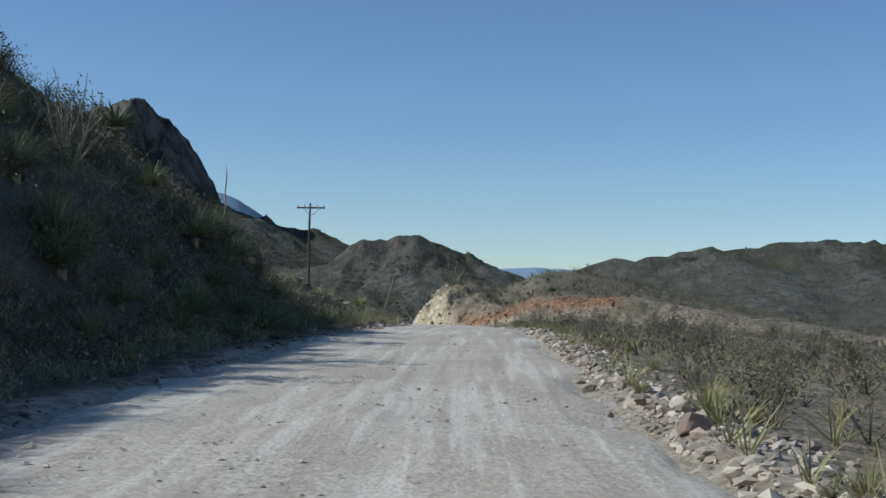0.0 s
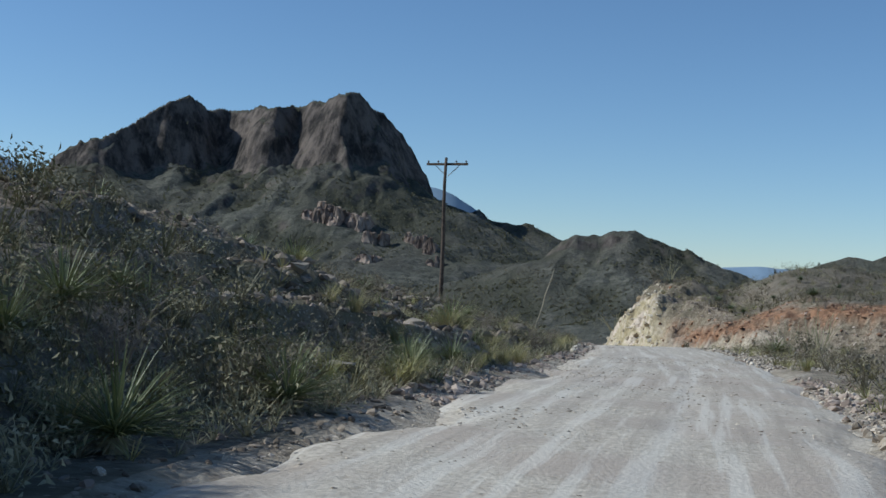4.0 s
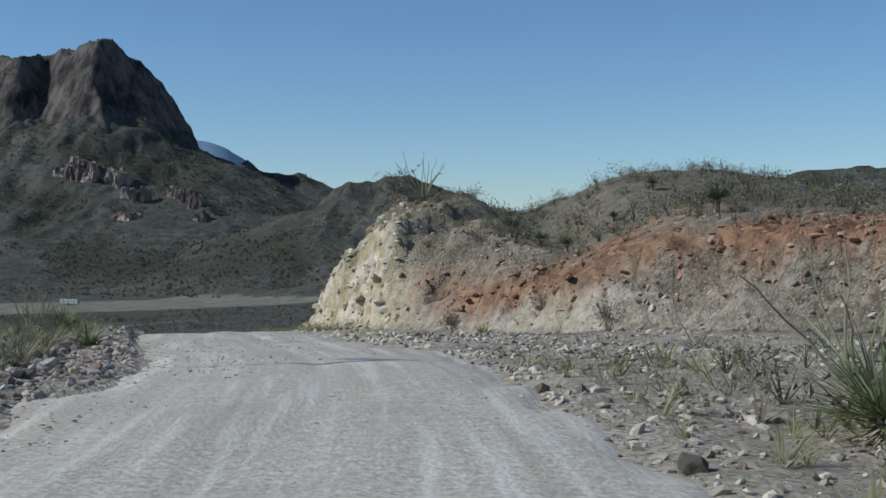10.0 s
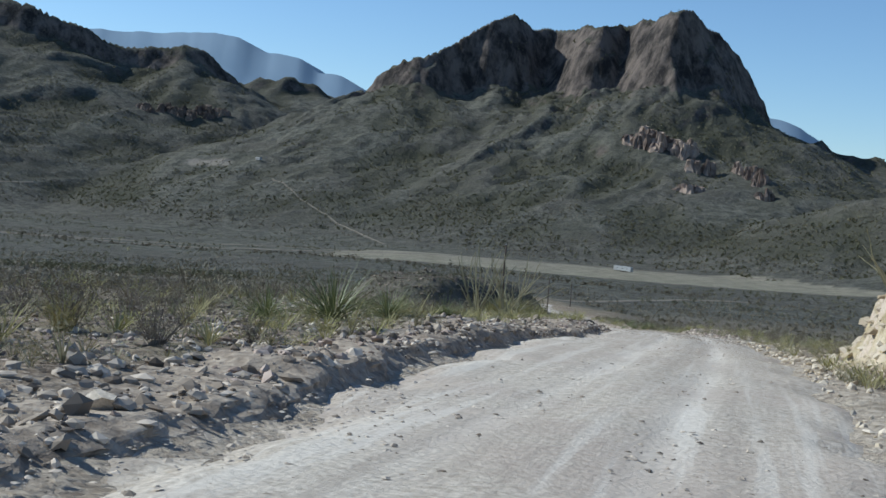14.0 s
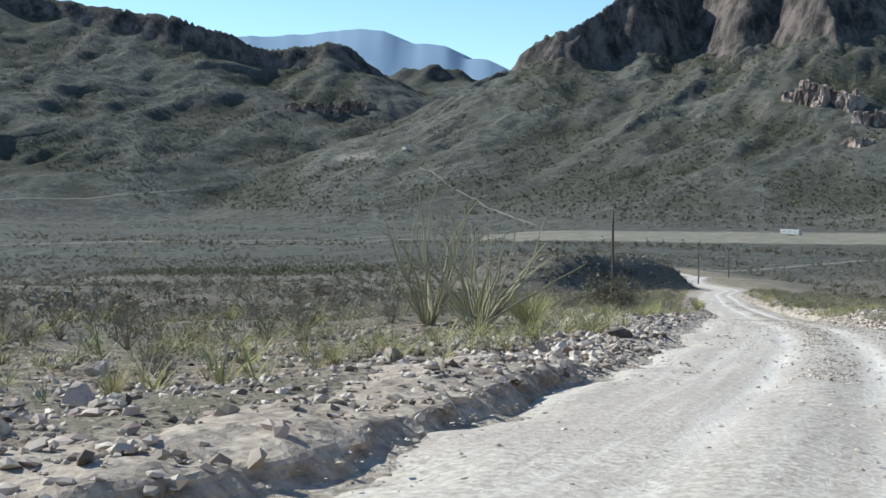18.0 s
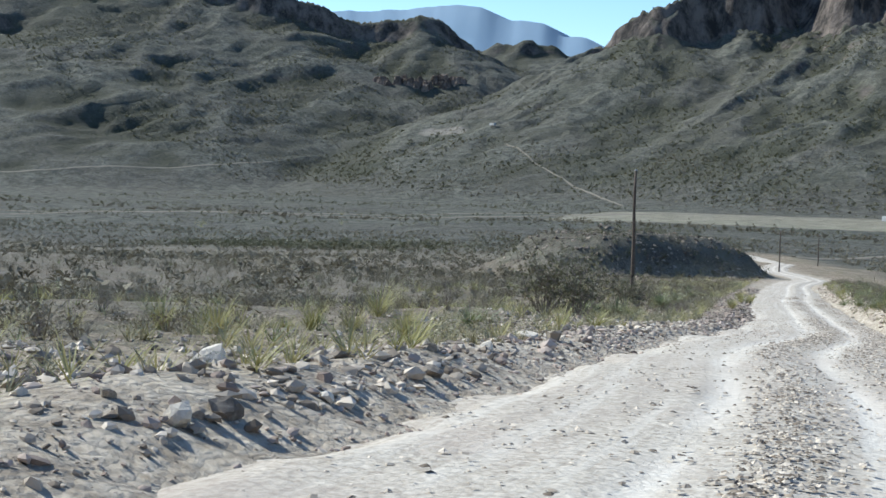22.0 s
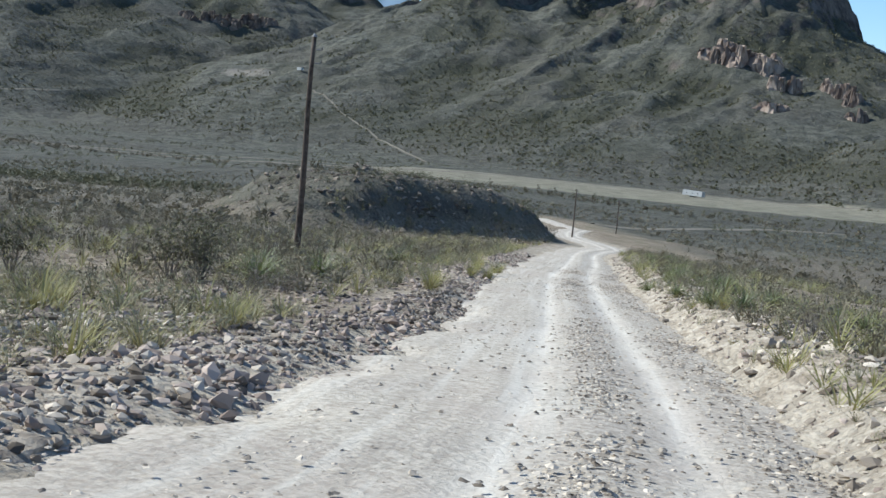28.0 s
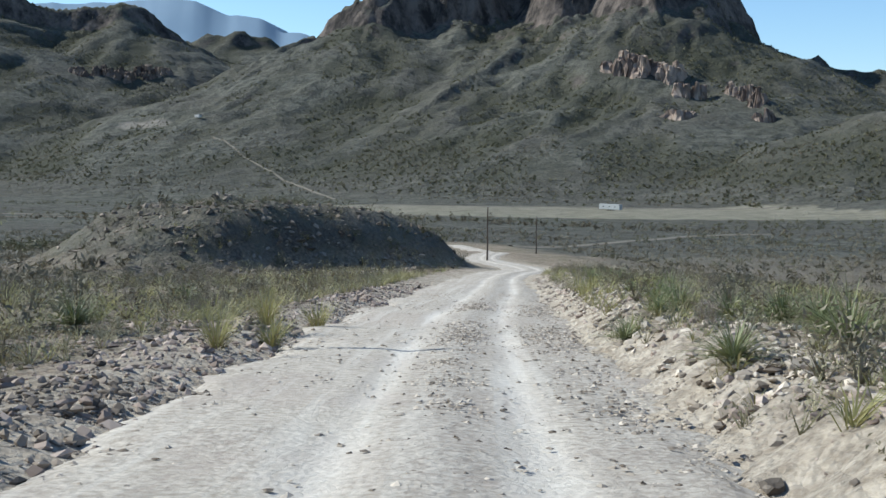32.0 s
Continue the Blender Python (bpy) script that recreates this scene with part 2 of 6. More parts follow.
    colour = mix_rgb(nt, math_node(nt, "MULTIPLY", zone("yellow"), ramp(nt, grit, 0.2, 0.6, 0.6, 1.0)), colour, yellow)
    height = math_node(nt, "ADD", math_node(nt, "MULTIPLY", pebbles.outputs["Distance"], -0.5), grit)
    height = math_node(nt, "ADD", height, math_node(nt, "MULTIPLY", math_node(nt, "MULTIPLY", rock_a, zone("scrub")), 60.0))
    chunk = voronoi_node(nt, co, 1.7)
    height = math_node(nt, "ADD", height, math_node(nt, "MULTIPLY", chunk.outputs["Distance"], math_node(nt, "MULTIPLY", math_node(nt, "ADD", zone("rust"), zone("yellow")), -3.5)))
    finish(nt, colour, 0.95, height, 0.9, 0.09, 0.15)
    return mat


def road_material():
    mat = bpy.data.materials.new("graded_caliche")
    nt, nodes, links = link_nodes(mat)
    co = nodes.new("ShaderNodeNewGeometry").outputs["Position"]
    wear = nodes.new("ShaderNodeAttribute")
    wear.attribute_name = "wheel_wear"
    fine = noise_node(nt, co, 9.0, 8, 0.75)
    wide = noise_node(nt, co, 0.33, 6, 0.65)
    colour = mix_rgb(nt, ramp(nt, fine, 0.3, 0.7), (0.35, 0.298, 0.235), (0.66, 0.59, 0.488))
    colour = mix_rgb(nt, math_node(nt, "MULTIPLY", ramp(nt, wide, 0.42, 0.62), 0.75), colour, (0.44, 0.365, 0.30))
    lanes = nodes.new("ShaderNodeCombineXYZ")
    for i, (key, scale) in enumerate((("run", 0.10), ("across", 2.6))):
        n = nodes.new("ShaderNodeAttribute")
        n.attribute_name = key
        links.new(math_node(nt, "MULTIPLY", n.outputs["Fac"], scale), lanes.inputs[i])
    streak = noise_node(nt, lanes.outputs[0], 1.0, 6, 0.65)
    colour = mix_rgb(nt, math_node(nt, "MULTIPLY", ramp(nt, streak, 0.5, 0.62), 0.55), colour, (0.70, 0.65, 0.565))
    colour = mix_rgb(nt, math_node(nt, "MULTIPLY", ramp(nt, streak, 0.47, 0.36), 0.65), colour, (0.38, 0.325, 0.265))
    loose = nodes.new("ShaderNodeAttribute")
    loose.attribute_name = "loose"
    colour = mix_rgb(nt, math_node(nt, "MULTIPLY", loose.outputs["Fac"], 0.8), colour, mix_rgb(nt, ramp(nt, fine, 0.35, 0.65), (0.26, 0.225, 0.185), (0.50, 0.45, 0.38)))
    powder = mix_rgb(nt, ramp(nt, fine, 0.3, 0.7), (0.60, 0.55, 0.475), (0.70, 0.65, 0.57))
    colour = mix_rgb(nt, math_node(nt, "MULTIPLY", wear.outputs["Fac"], 0.6), colour, powder)
    pebbles = voronoi_node(nt, co, 16.0)
    height = math_node(nt, "SUBTRACT", fine, math_node(nt, "MULTIPLY", pebbles.outputs["Distance"], 0.6))
    height = math_node(nt, "ADD", height, math_node(nt, "MULTIPLY", streak, 0.25))
    finish(nt, colour, 0.95, height, 0.7, 0.018, 0.12)
    return mat


M_GROUND, M_ROAD = ground_material(), road_material()
M_STONE = simple("pale_limestone", (0.30, 0.255, 0.20), (0.66, 0.585, 0.48), 5.0, 0.92, 0.5, 0.03, 0.7)
M_RUBBLE = island("broken_limestone", (0.155, 0.123, 0.092), (0.65, 0.56, 0.45), 0.92, 0.2, 0.0, 0.0)
M_RUBBLE_DARK = island("weathered_rubble", (0.088, 0.07, 0.054), (0.34, 0.278, 0.215), 0.92, 0.2, 0.0, 0.0)
M_RUBBLE_PINK = island("pinkish_rubble", (0.21, 0.16, 0.128), (0.50, 0.405, 0.335), 0.92, 0.2, 0.0, 0.0)
M_STONE_RED = simple("pinkish_stone", (0.26, 0.195, 0.155), (0.52, 0.43, 0.36), 5.0, 0.92, 0.5, 0.03, 0.6)
M_STONE_DARK = simple("weathered_stone", (0.105, 0.086, 0.068), (0.33, 0.28, 0.222), 3.0, 0.92, 0.5, 0.03, 0.6)
M_RUST = simple("rust_red_rock", (0.15, 0.065, 0.034), (0.40, 0.20, 0.10), 3.0, 0.93, 0.6, 0.04, 0.6)
M_YELLOW = simple("yellow_cut_rock", (0.40, 0.325, 0.205), (0.64, 0.555, 0.41), 3.0, 0.93, 0.6, 0.04, 0.6)
M_CLIFF = simple("dark_cliff_rock", (0.085, 0.064, 0.052), (0.29, 0.22, 0.17), 0.07, 0.93, 0.8, 1.5, 0.3)
M_CUT = island("broken_cut_rock", (0.34, 0.265, 0.165), (0.68, 0.60, 0.48), 0.93, 0.2, 0.0, 0.0)
M_CUT_RUST = island("broken_rust_rock", (0.14, 0.07, 0.042), (0.42, 0.255, 0.16), 0.93, 0.2, 0.0, 0.0)
M_PINNACLE = simple("reddish_cliff_rock", (0.13, 0.095, 0.076), (0.42, 0.325, 0.255), 0.07, 0.93, 0.8, 1.5, 0.3)
M_WOOD = simple("creosoted_wood", (0.045, 0.033, 0.025), (0.15, 0.112, 0.085), 6.0, 0.85, 0.3, 0.01)
M_METAL = simple("grey_steel", (0.16, 0.16, 0.16), (0.30, 0.30, 0.30), 8.0, 0.5, 0.1, 0.005)
M_PORCELAIN = simple("brown_porcelain", (0.07, 0.045, 0.03), (0.11, 0.07, 0.05), 8.0, 0.3, 0.1, 0.005)
M_SOTOL = island("sotol_leaves", (0.075, 0.098, 0.036), (0.29, 0.305, 0.14), 0.5, 0.4, 0.15, 0.4)
M_SOTOL_DRY = island("dry_sotol_leaves", (0.22, 0.18, 0.11), (0.44, 0.38, 0.25), 0.8, 0.2, 0.1)
M_YUCCA = island("yucca_leaves", (0.055, 0.08, 0.035), (0.17, 0.20, 0.095), 0.5, 0.4, 0.1, 0.4)
M_STALK = island("dry_flower_stalk", (0.30, 0.25, 0.17), (0.42, 0.36, 0.26), 0.85)
M_GRASS = island("dry_grass", (0.23, 0.21, 0.085), (0.46, 0.42, 0.23), 0.8, 0.2, 0.2, 0.4)
M_GRASS_GREEN = island("green_grass", (0.20, 0.195, 0.07), (0.42, 0.385, 0.18), 0.8, 0.2, 0.2, 0.4)
M_VERGE = island("dry_weeds", (0.17, 0.155, 0.085), (0.40, 0.365, 0.24), 0.85, 0.2, 0.15, 0.0)
M_LEAF = island("creosote_leaves", (0.062, 0.062, 0.030), (0.17, 0.155, 0.083), 0.6, 0.3, 0.15, 0.4)
M_SCRUB = island("olive_scrub_leaves", (0.085, 0.07, 0.044), (0.22, 0.188, 0.128), 0.8, 0.2, 0.15, 0.2)
M_LEAF_GREY = island("grey_brush_leaves", (0.135, 0.117, 0.078), (0.30, 0.265, 0.185), 0.8, 0.2, 0.1, 0.4)
M_TWIG = island("bare_twigs", (0.13, 0.105, 0.085), (0.30, 0.26, 0.215), 0.9)
M_OCOTILLO = island("ocotillo_canes", (0.19, 0.18, 0.10), (0.38, 0.345, 0.22), 0.85)
M_TRAILER = simple("white_sheet_metal", (0.36, 0.36, 0.35), (0.52, 0.52, 0.50), 0.8, 0.5, 0.05, 0.01)
M_GLASS = simple("dark_window_glass", (0.02, 0.022, 0.025), (0.035, 0.038, 0.042), 1.0, 0.08, 0.0, 0.01, 0.0, 0.5)
M_TYRE = simple("dark_rubber", (0.028, 0.027, 0.026), (0.07, 0.066, 0.06), 9.0, 0.7, 0.2, 0.01)


# ---- the lie of the land ----
# the road's middle, from behind the start to where it drops out of sight: x, y, z of the surface
ROAD_LINE = [(-0.5, -40, -0.6), (-1.1, -20, -0.2), (-1.35, 0, 0.0), (-1.5, 10, 0.06), (-1.45, 22, 0.13), (-1.2, 33, 0.16), (-0.9, 45, 0.03),
             (-0.6, 58, -0.2), (-0.5, 70, -0.5), (-0.65, 80, -0.72), (-1.0, 89, -0.98), (-1.9, 99.3, -1.16), (-3.2, 106, -1.47),
             (-5.9, 116.5, -2.1), (-9.1, 129.7, -2.92), (-11.9, 140.3, -3.84), (-15.0, 151.9, -4.83), (-18.4, 162.8, -5.85),
             (-21.3, 171, -6.65), (-26.2, 182, -7.95), (-30.0, 192.8, -9.3), (-33.4, 201.5, -10.4), (-38.3, 212.4, -11.6),
             (-47.5, 233, -13.5), (-59.5, 262, -16.2), (-72, 292, -18.9), (-79, 312, -20.6), (-84, 327, -21.9), (-92, 343, -23.2),
             (-104, 362, -24.6), (-116, 388, -26.4), (-128, 420, -28.6), (-137, 440, -30.6), (-150, 470, -33.5), (-185, 520, -36)]
HALF = 3.05


def left_half(y):
    """The road's left half narrows where rubble has crept in."""
    return np.interp(y, [0, 90, 100, 107, 120, 133, 142, 152, 159, 165, 172, 178, 184, 192, 203, 211, 220, 232, 260], [3.1, 3.05, 2.45, 2.2, 2.55, 2.95, 2.35, 2.25, 2.4, 3.05, 2.9, 2.3, 2.1, 2.1, 2.35, 1.75, 1.75, 2.1, 2.5])


def track_mid(y):
    """Middle between the two wheel tracks, from the road's middle."""
    return np.interp(y, [150, 168, 178, 197, 214, 224, 240, 300], [-0.85, -0.7, -0.45, -1.15, -1.28, -1.15, -0.95, -0.9])


def right_half(y):
    return np.interp(y, [10, 24, 45, 195, 207, 230, 252], [3.75, 3.6, 3.45, 3.05, 3.75, 3.75, 3.05])


def spline(points, step):
    """Evenly spaced samples of a smooth line through the points."""
    p = np.array(points, dtype=float)
    out = []
    for i in range(len(p) - 1):
        a, b, c, d = p[max(i - 1, 0)], p[i], p[i + 1], p[min(i + 2, len(p) - 1)]
        n = max(2, int(np.linalg.norm(c - b) / 0.5))
        t = (np.arange(n) / n)[:, None]
        la, lb, lc = np.linalg.norm(b - a) + 1e-6, np.linalg.norm(c - b), np.linalg.norm(d - c) + 1e-6
        m0 = ((c - b) / lb + (b - a) / la) * 0.5 * lb if i else c - b
        m1 = ((d - c) / lc + (c - b) / lb) * 0.5 * lb if i + 2 < len(p) else c - b
        out.append((2 * t**3 - 3 * t**2 + 1) * b + (t**3 - 2 * t**2 + t) * m0 + (-2 * t**3 + 3 * t**2) * c + (t**3 - t**2) * m1)
    out = np.concatenate(out + [p[-1:]])
    s = np.concatenate([[0], np.cumsum(np.linalg.norm(np.diff(out[:, :2], axis=0), axis=1))])
    at = np.arange(0, s[-1], step)
    return np.stack([np.interp(at, s, out[:, k]) for k in range(3)], 1)


ROAD = spline(ROAD_LINE, 0.5)
ROAD_DIR = np.gradient(ROAD[:, :2], axis=0)
ROAD_DIR /= np.linalg.norm(ROAD_DIR, axis=1)[:, None]


def to_road(x, y):
    """Index along the road and the distance from its middle, positive to the left."""
    shape = x.shape
    x, y = x.ravel(), y.ravel()
    index, side = np.empty(len(x), dtype=int), np.empty(len(x))
    for a in range(0, len(x), 4000):
        dx, dy = x[a:a + 4000, None] - ROAD[None, ::4, 0], y[a:a + 4000, None] - ROAD[None, ::4, 1]
        index[a:a + 4000] = np.argmin(dx * dx + dy * dy, axis=1) * 4
    for _ in range(3):
        along = (x - ROAD[index, 0]) * ROAD_DIR[index, 0] + (y - ROAD[index, 1]) * ROAD_DIR[index, 1]
        index = np.clip(index + np.round(along / 0.5).astype(int), 0, len(ROAD) - 1)
    dx, dy = x - ROAD[index, 0], y - ROAD[index, 1]
    side = -dx * ROAD_DIR[index, 1] + dy * ROAD_DIR[index, 0]
    reach = np.hypot(dx, dy)
    side = np.where(side >= 0, 1, -1) * np.maximum(reach, np.abs(side))
    return index.reshape(shape), side.reshape(shape)


def spine_height(x, y, spine, k1, reach, k2, k3_reach=1e9, k3=0.0):
    """A ridge: steep beside its crest, then a slope of rubble, then a gentle foot."""
    best = np.full(x.shape, -1e9)
    for (ax, ay, az), (bx, by, bz) in zip(spine, spine[1:]):
        dx, dy = bx - ax, by - ay
        t = np.clip(((x - ax) * dx + (y - ay) * dy) / (dx * dx + dy * dy), 0, 1)
        d = np.hypot(x - ax - t * dx, y - ay - t * dy)
        drop = k1 * np.minimum(d, reach) + k2 * np.clip(d - reach, 0, k3_reach) + k3 * np.maximum(d - reach - k3_reach, 0)
        best = np.maximum(best, az + t * (bz - az) - drop)
    return best


MOUNTAINS = [  # spine, slope by the crest, its reach, slope below, its reach, slope of the foot
    # the big mountain: knob and left peak, the bay, the main peak, its sheer right flank
    ([(-770, 1285, 84), (-719, 1290, 109), (-676, 1300, 139), (-655, 1305, 154), (-644, 1325, 153)], 1.5, 26, 0.46, 190, 0.30),
    ([(-644, 1325, 153), (-633, 1350, 175), (-612, 1378, 197), (-589, 1405, 219), (-577, 1435, 206), (-556, 1455, 202)], 2.1, 44, 0.46, 190, 0.30),
    ([(-556, 1455, 202), (-521, 1442, 205), (-499, 1420, 206), (-478, 1398, 208), (-468, 1425, 208)], 2.0, 42, 0.47, 190, 0.30),
    ([(-474, 1440, 205), (-451, 1425, 207), (-420, 1400, 211), (-386, 1378, 214)], 2.0, 42, 0.47, 190, 0.30),
    ([(-388, 1385, 216), (-376, 1398, 223), (-356, 1425, 200), (-342, 1450, 184), (-327, 1470, 157), (-312, 1490, 124), (-309, 1495, 109)], 1.9, 46, 0.82, 60, 0.5),
    # its spurs: the arete that ends in pinnacles, the slopes of rubble, the knob's foot
    ([(-388, 1385, 208), (-381, 1350, 162), (-364, 1320, 126)], 2.0, 46, 0.82, 50, 0.46),
    ([(-364, 1320, 126), (-339, 1270, 88), (-287, 1210, 60), (-239, 1165, 41), (-188, 1090, 9), (-128, 1000, -20)], 1.2, 20, 0.6, 50, 0.40),
    ([(-441, 1370, 135), (-472, 1300, 106), (-490, 1200, 66), (-499, 1120, 34), (-491, 1040, 4)], 0.62, 14, 0.46, 90, 0.32),
    ([(-397, 1270, 82), (-374, 1130, 22), (-340, 980, -24)], 0.6, 12, 0.42, 90, 0.32),
    ([(-719, 1290, 107), (-732, 1230, 86), (-725, 1150, 48), (-712, 1080, 12)], 0.6, 14, 0.44, 90, 0.32),
    ([(-640, 1280, 120), (-624, 1190, 64), (-594, 1080, 10)], 0.6, 12, 0.44, 90, 0.32),
    # the dark ridge behind it, the flat-topped hill and the ridge over the far side of the valley
    ([(-330, 1440, 108), (-309, 1435, 107), (-296, 1435, 100), (-270, 1435, 92), (-248, 1435, 83), (-236, 1435, 88), (-226, 1435, 79), (-196, 1435, 75), (-178, 1435, 82), (-154, 1435, 64), (-136, 1435, 49), (-60, 1445, 16)], 1.2, 14, 0.46, 130, 0.36),
    ([(-118, 1060, 20), (-104, 1060, 33), (-99, 1060, 46), (-91, 1060, 49), (-59, 1060, 48), (-37, 1060, 53), (-12, 1060, 48), (6, 1060, 43), (16, 1060, 32), (22, 1060, 25), (60, 1060, 4)], 0.95, 16, 0.40, 60, 0.34),
    ([(40, 905, 6), (92, 900, 29), (125, 900, 34), (134, 900, 38), (146, 900, 37), (162, 900, 37), (178, 900, 41), (210, 897, 50), (243, 893, 50), (275, 888, 50), (400, 840, 60), (620, 720, 66), (900, 520, 74)], 1.0, 15, 0.30, 140, 0.2),
    ([(146, 895, 33), (170, 800, 8), (190, 720, -14)], 0.6, 12, 0.32, 60, 0.2),
    ([(230, 888, 44), (250, 800, 14), (255, 700, -10)], 0.6, 12, 0.32, 60, 0.2),
    # the ridges to the left of the pass
    ([(-1700, 900, 330), (-1400, 1110, 245), (-1175, 1250, 190), (-1128, 1290, 169), (-1086, 1328, 153), (-1062, 1345, 166), (-1040, 1363, 172), (-1018, 1382, 158), (-975, 1418, 122), (-930, 1470, 90)], 1.3, 26, 0.46, 190, 0.36),
    ([(-990, 1270, 96), (-905, 1150, 36), (-820, 1075, -2)], 0.7, 18, 0.42, 90, 0.3),
    ([(-1095, 1130, 96), (-1000, 1000, 28), (-900, 900, -18)], 0.7, 18, 0.42, 90, 0.3),
    ([(-1100, 1470, 110), (-1040, 1493, 131), (-988, 1530, 146), (-950, 1556, 141), (-934, 1567, 130), (-850, 1600, 80)], 0.9, 20, 0.42, 160, 0.34),
]
VALLEY_U = [-400, 0, 60, 93, 140, 185, 232, 316, 420, 560, 860, 1200, 6000]
VALLEY_Z = [2, -0.5, -1.5, -2.4, -5.5, -9.5, -13.5, -21.5, -30, -36.5, -39, -40, -40]
TOE = [(70, 78), (46, 92), (30, 103), (17, 110.5), (9, 114.5), (5, 117.5), (0.5, 123.5), (-3.2, 130), (-6.4, 137.5), (-7.6, 142), (-6.8, 148), (-4, 156), (3, 168), (16, 182), (40, 196), (80, 200)]


def toe_distance(x, y):
    """How far behind the foot of the road cut a place lies; negative in front of it."""
    best, sign = np.full(x.shape, 1e9), np.ones(x.shape)
    for (ax, ay), (bx, by) in zip(TOE, TOE[1:]):
        dx, dy = bx - ax, by - ay
        t = np.clip(((x - ax) * dx + (y - ay) * dy) / (dx * dx + dy * dy), 0, 1)
        d = np.hypot(x - ax - t * dx, y - ay - t * dy)
        inside = (x - ax) * dy - (y - ay) * dx > 0
        nearer = d < best
        sign = np.where(nearer, np.where(inside, 1, -1), sign)
        best = np.minimum(best, d)
    return best * sign


def gully_field(x, y):
    """Long runnels down the mountain sides; low in their beds."""
    warp_x, warp_y = x + 60 * fractal(x, y, 170, 3, 11), y + 60 * fractal(x, y, 170, 3, 12)
    return 1 - np.abs(2 * fractal(warp_x, warp_y * 0.5 + 500, 70, 4, 21))


def land(x, y):
    """Height of the ground, and its zones by name."""
    index, d = to_road(x, y)
    rx, ry, rz = ROAD[index, 0], ROAD[index, 1], ROAD[index, 2]
    left, right = np.maximum(d, 0), np.maximum(-d, 0)
    along = ry
    # wide forms
    u, w = 0.3746 * -x + 0.9272 * y, 0.9272 * x + 0.3746 * y
    wide = np.interp(u, VALLEY_U, VALLEY_Z)
    wide = wide - 0.035 * np.clip(-w - 40, 0, 160) * smooth(120, 260, u) - 0.13 * np.clip(w - 30, 0, 190) * smooth(520, 200, u)
    wide = wide + 1.6 * fractal(x, y, 60, 4, 3) * smooth(20, 120, np.abs(d))
    ridge = np.full(x.shape, -1e9)
    warp_x, warp_y = x + 60 * fractal(x, y, 170, 3, 11), y + 60 * fractal(x, y, 170, 3, 12)
    for spine in MOUNTAINS:
        ridge = np.maximum(ridge, spine_height(x * 0.85 + warp_x * 0.15, y * 0.85 + warp_y * 0.15, *spine))
    above = np.maximum(ridge - wide, 0)
    gully = gully_field(x, y)
    crag = smooth(85, 150, ridge + 40 * fractal(x, y, 80, 3, 35))
    rill = 1 - np.abs(2 * fractal(warp_x + 90, warp_y * 0.3 + 80, 30, 3, 23))
    ridge = ridge + (gully - 0.85) * np.minimum(above * 0.15, 9) + (rill - 0.8) * np.minimum(above * 0.03, 2.4) + fractal(x, y, 20, 3, 31) * np.minimum(above * 0.08, 4) + crag * (0.25 + 0.75 * smooth(-780, -710, x)) * (5 * fractal(x + 0.3 * warp_x, y * 0.4, 26, 3, 33) + smooth(202, 170, ridge) * (14 * fractal(x + 0.35 * y, y * 0.25, 38, 2, 36) + 9 * fractal(x + 0.2 * y, y * 0.7, 13, 4, 34, 0.62)))
    lift = np.maximum(ridge - wide, -30)
    wide = wide + np.where(lift > 0, lift, 0) + 3.0 * np.exp(-np.abs(lift) / 6.0) * smooth(500, 800, y)
    # beside the road
    bank = smooth(-60, -30, along) * smooth(56, 40, along)
    hill = np.where(left < 8.0, 1.15 * np.maximum(left - 4.7, 0), 3.8 + 0.70 * (left - 8.0))
    hill = np.minimum(hill, 3.8 + 0.70 * 26 - 0.25 * np.maximum(left - 34, 0))
    ledge = smooth(44, 58, along) * smooth(121, 98, along)
    step = left + 2.2 * fractal(x, y, 6.5, 3, 48)
    shelf = 0.10 * np.clip(left - 3.4, 0, 9) + 0.78 * smooth(5.5, 5.85, step) + 0.55 * smooth(7.6, 7.95, step) + 0.75 * smooth(9.6, 10.0, step) + 0.3 * smooth(11, 11.4, step)
    shelf = shelf * (0.75 + 0.4 * smooth(72, 56, along))
    shelf = shelf - 0.22 * np.maximum(left - 15, 0)
    berm = 0.12 * np.exp(-((left - 4.4) / 1.0) ** 2) * smooth(92, 108, along) * smooth(190, 165, along)
    lip = 0.16 * np.exp(-((left - left_half(along) - 0.85) / 0.8) ** 2) * smooth(140, 170, along)
    open_left = berm + lip + smooth(3.2, 4.2, left) * (0.05 + 0.0 * left) - 0.05 * np.maximum(left - 9, 0)
    left_z = bank * hill + (1 - bank) * (ledge * shelf + (1 - ledge) * open_left)
    rubble = 0.22 * np.exp(-((right - 3.4) / 0.7) ** 2) * smooth(58, 44, along)
    verge = 0.55 * smooth(3.0, 4.6, right) * smooth(168, 185, along) * smooth(330, 280, along)
    right_z = rubble + verge - 0.10 * np.maximum(right - 4.5, 0) * smooth(80, 50, along) - 0.06 * np.maximum(right - 6, 0) * smooth(150, 175, along)
    near = rz + np.where(d > 0, left_z, right_z)
    rough = smooth(3.1, 4.5, np.abs(d))
    near = near + rough * (0.22 * fractal(x, y, 3.2, 2, 41) + 0.5 * fractal(x, y, 9, 3, 44) * smooth(4, 12, np.abs(d)))
    broken = np.floor(fractal(x, y, 5.0, 3, 47) * 9) / 9
    near = near + ledge * smooth(5, 8, left) * smooth(26, 18, left) * 0.9 * broken
    z = near + (wide - near) * smooth(14, 62, np.abs(d) - 16 * bank * (d > 0))
    # the knoll that the road cuts
    toe = toe_distance(x, y)
    reach = smooth(200, 165, y) * smooth(66, 34, x)
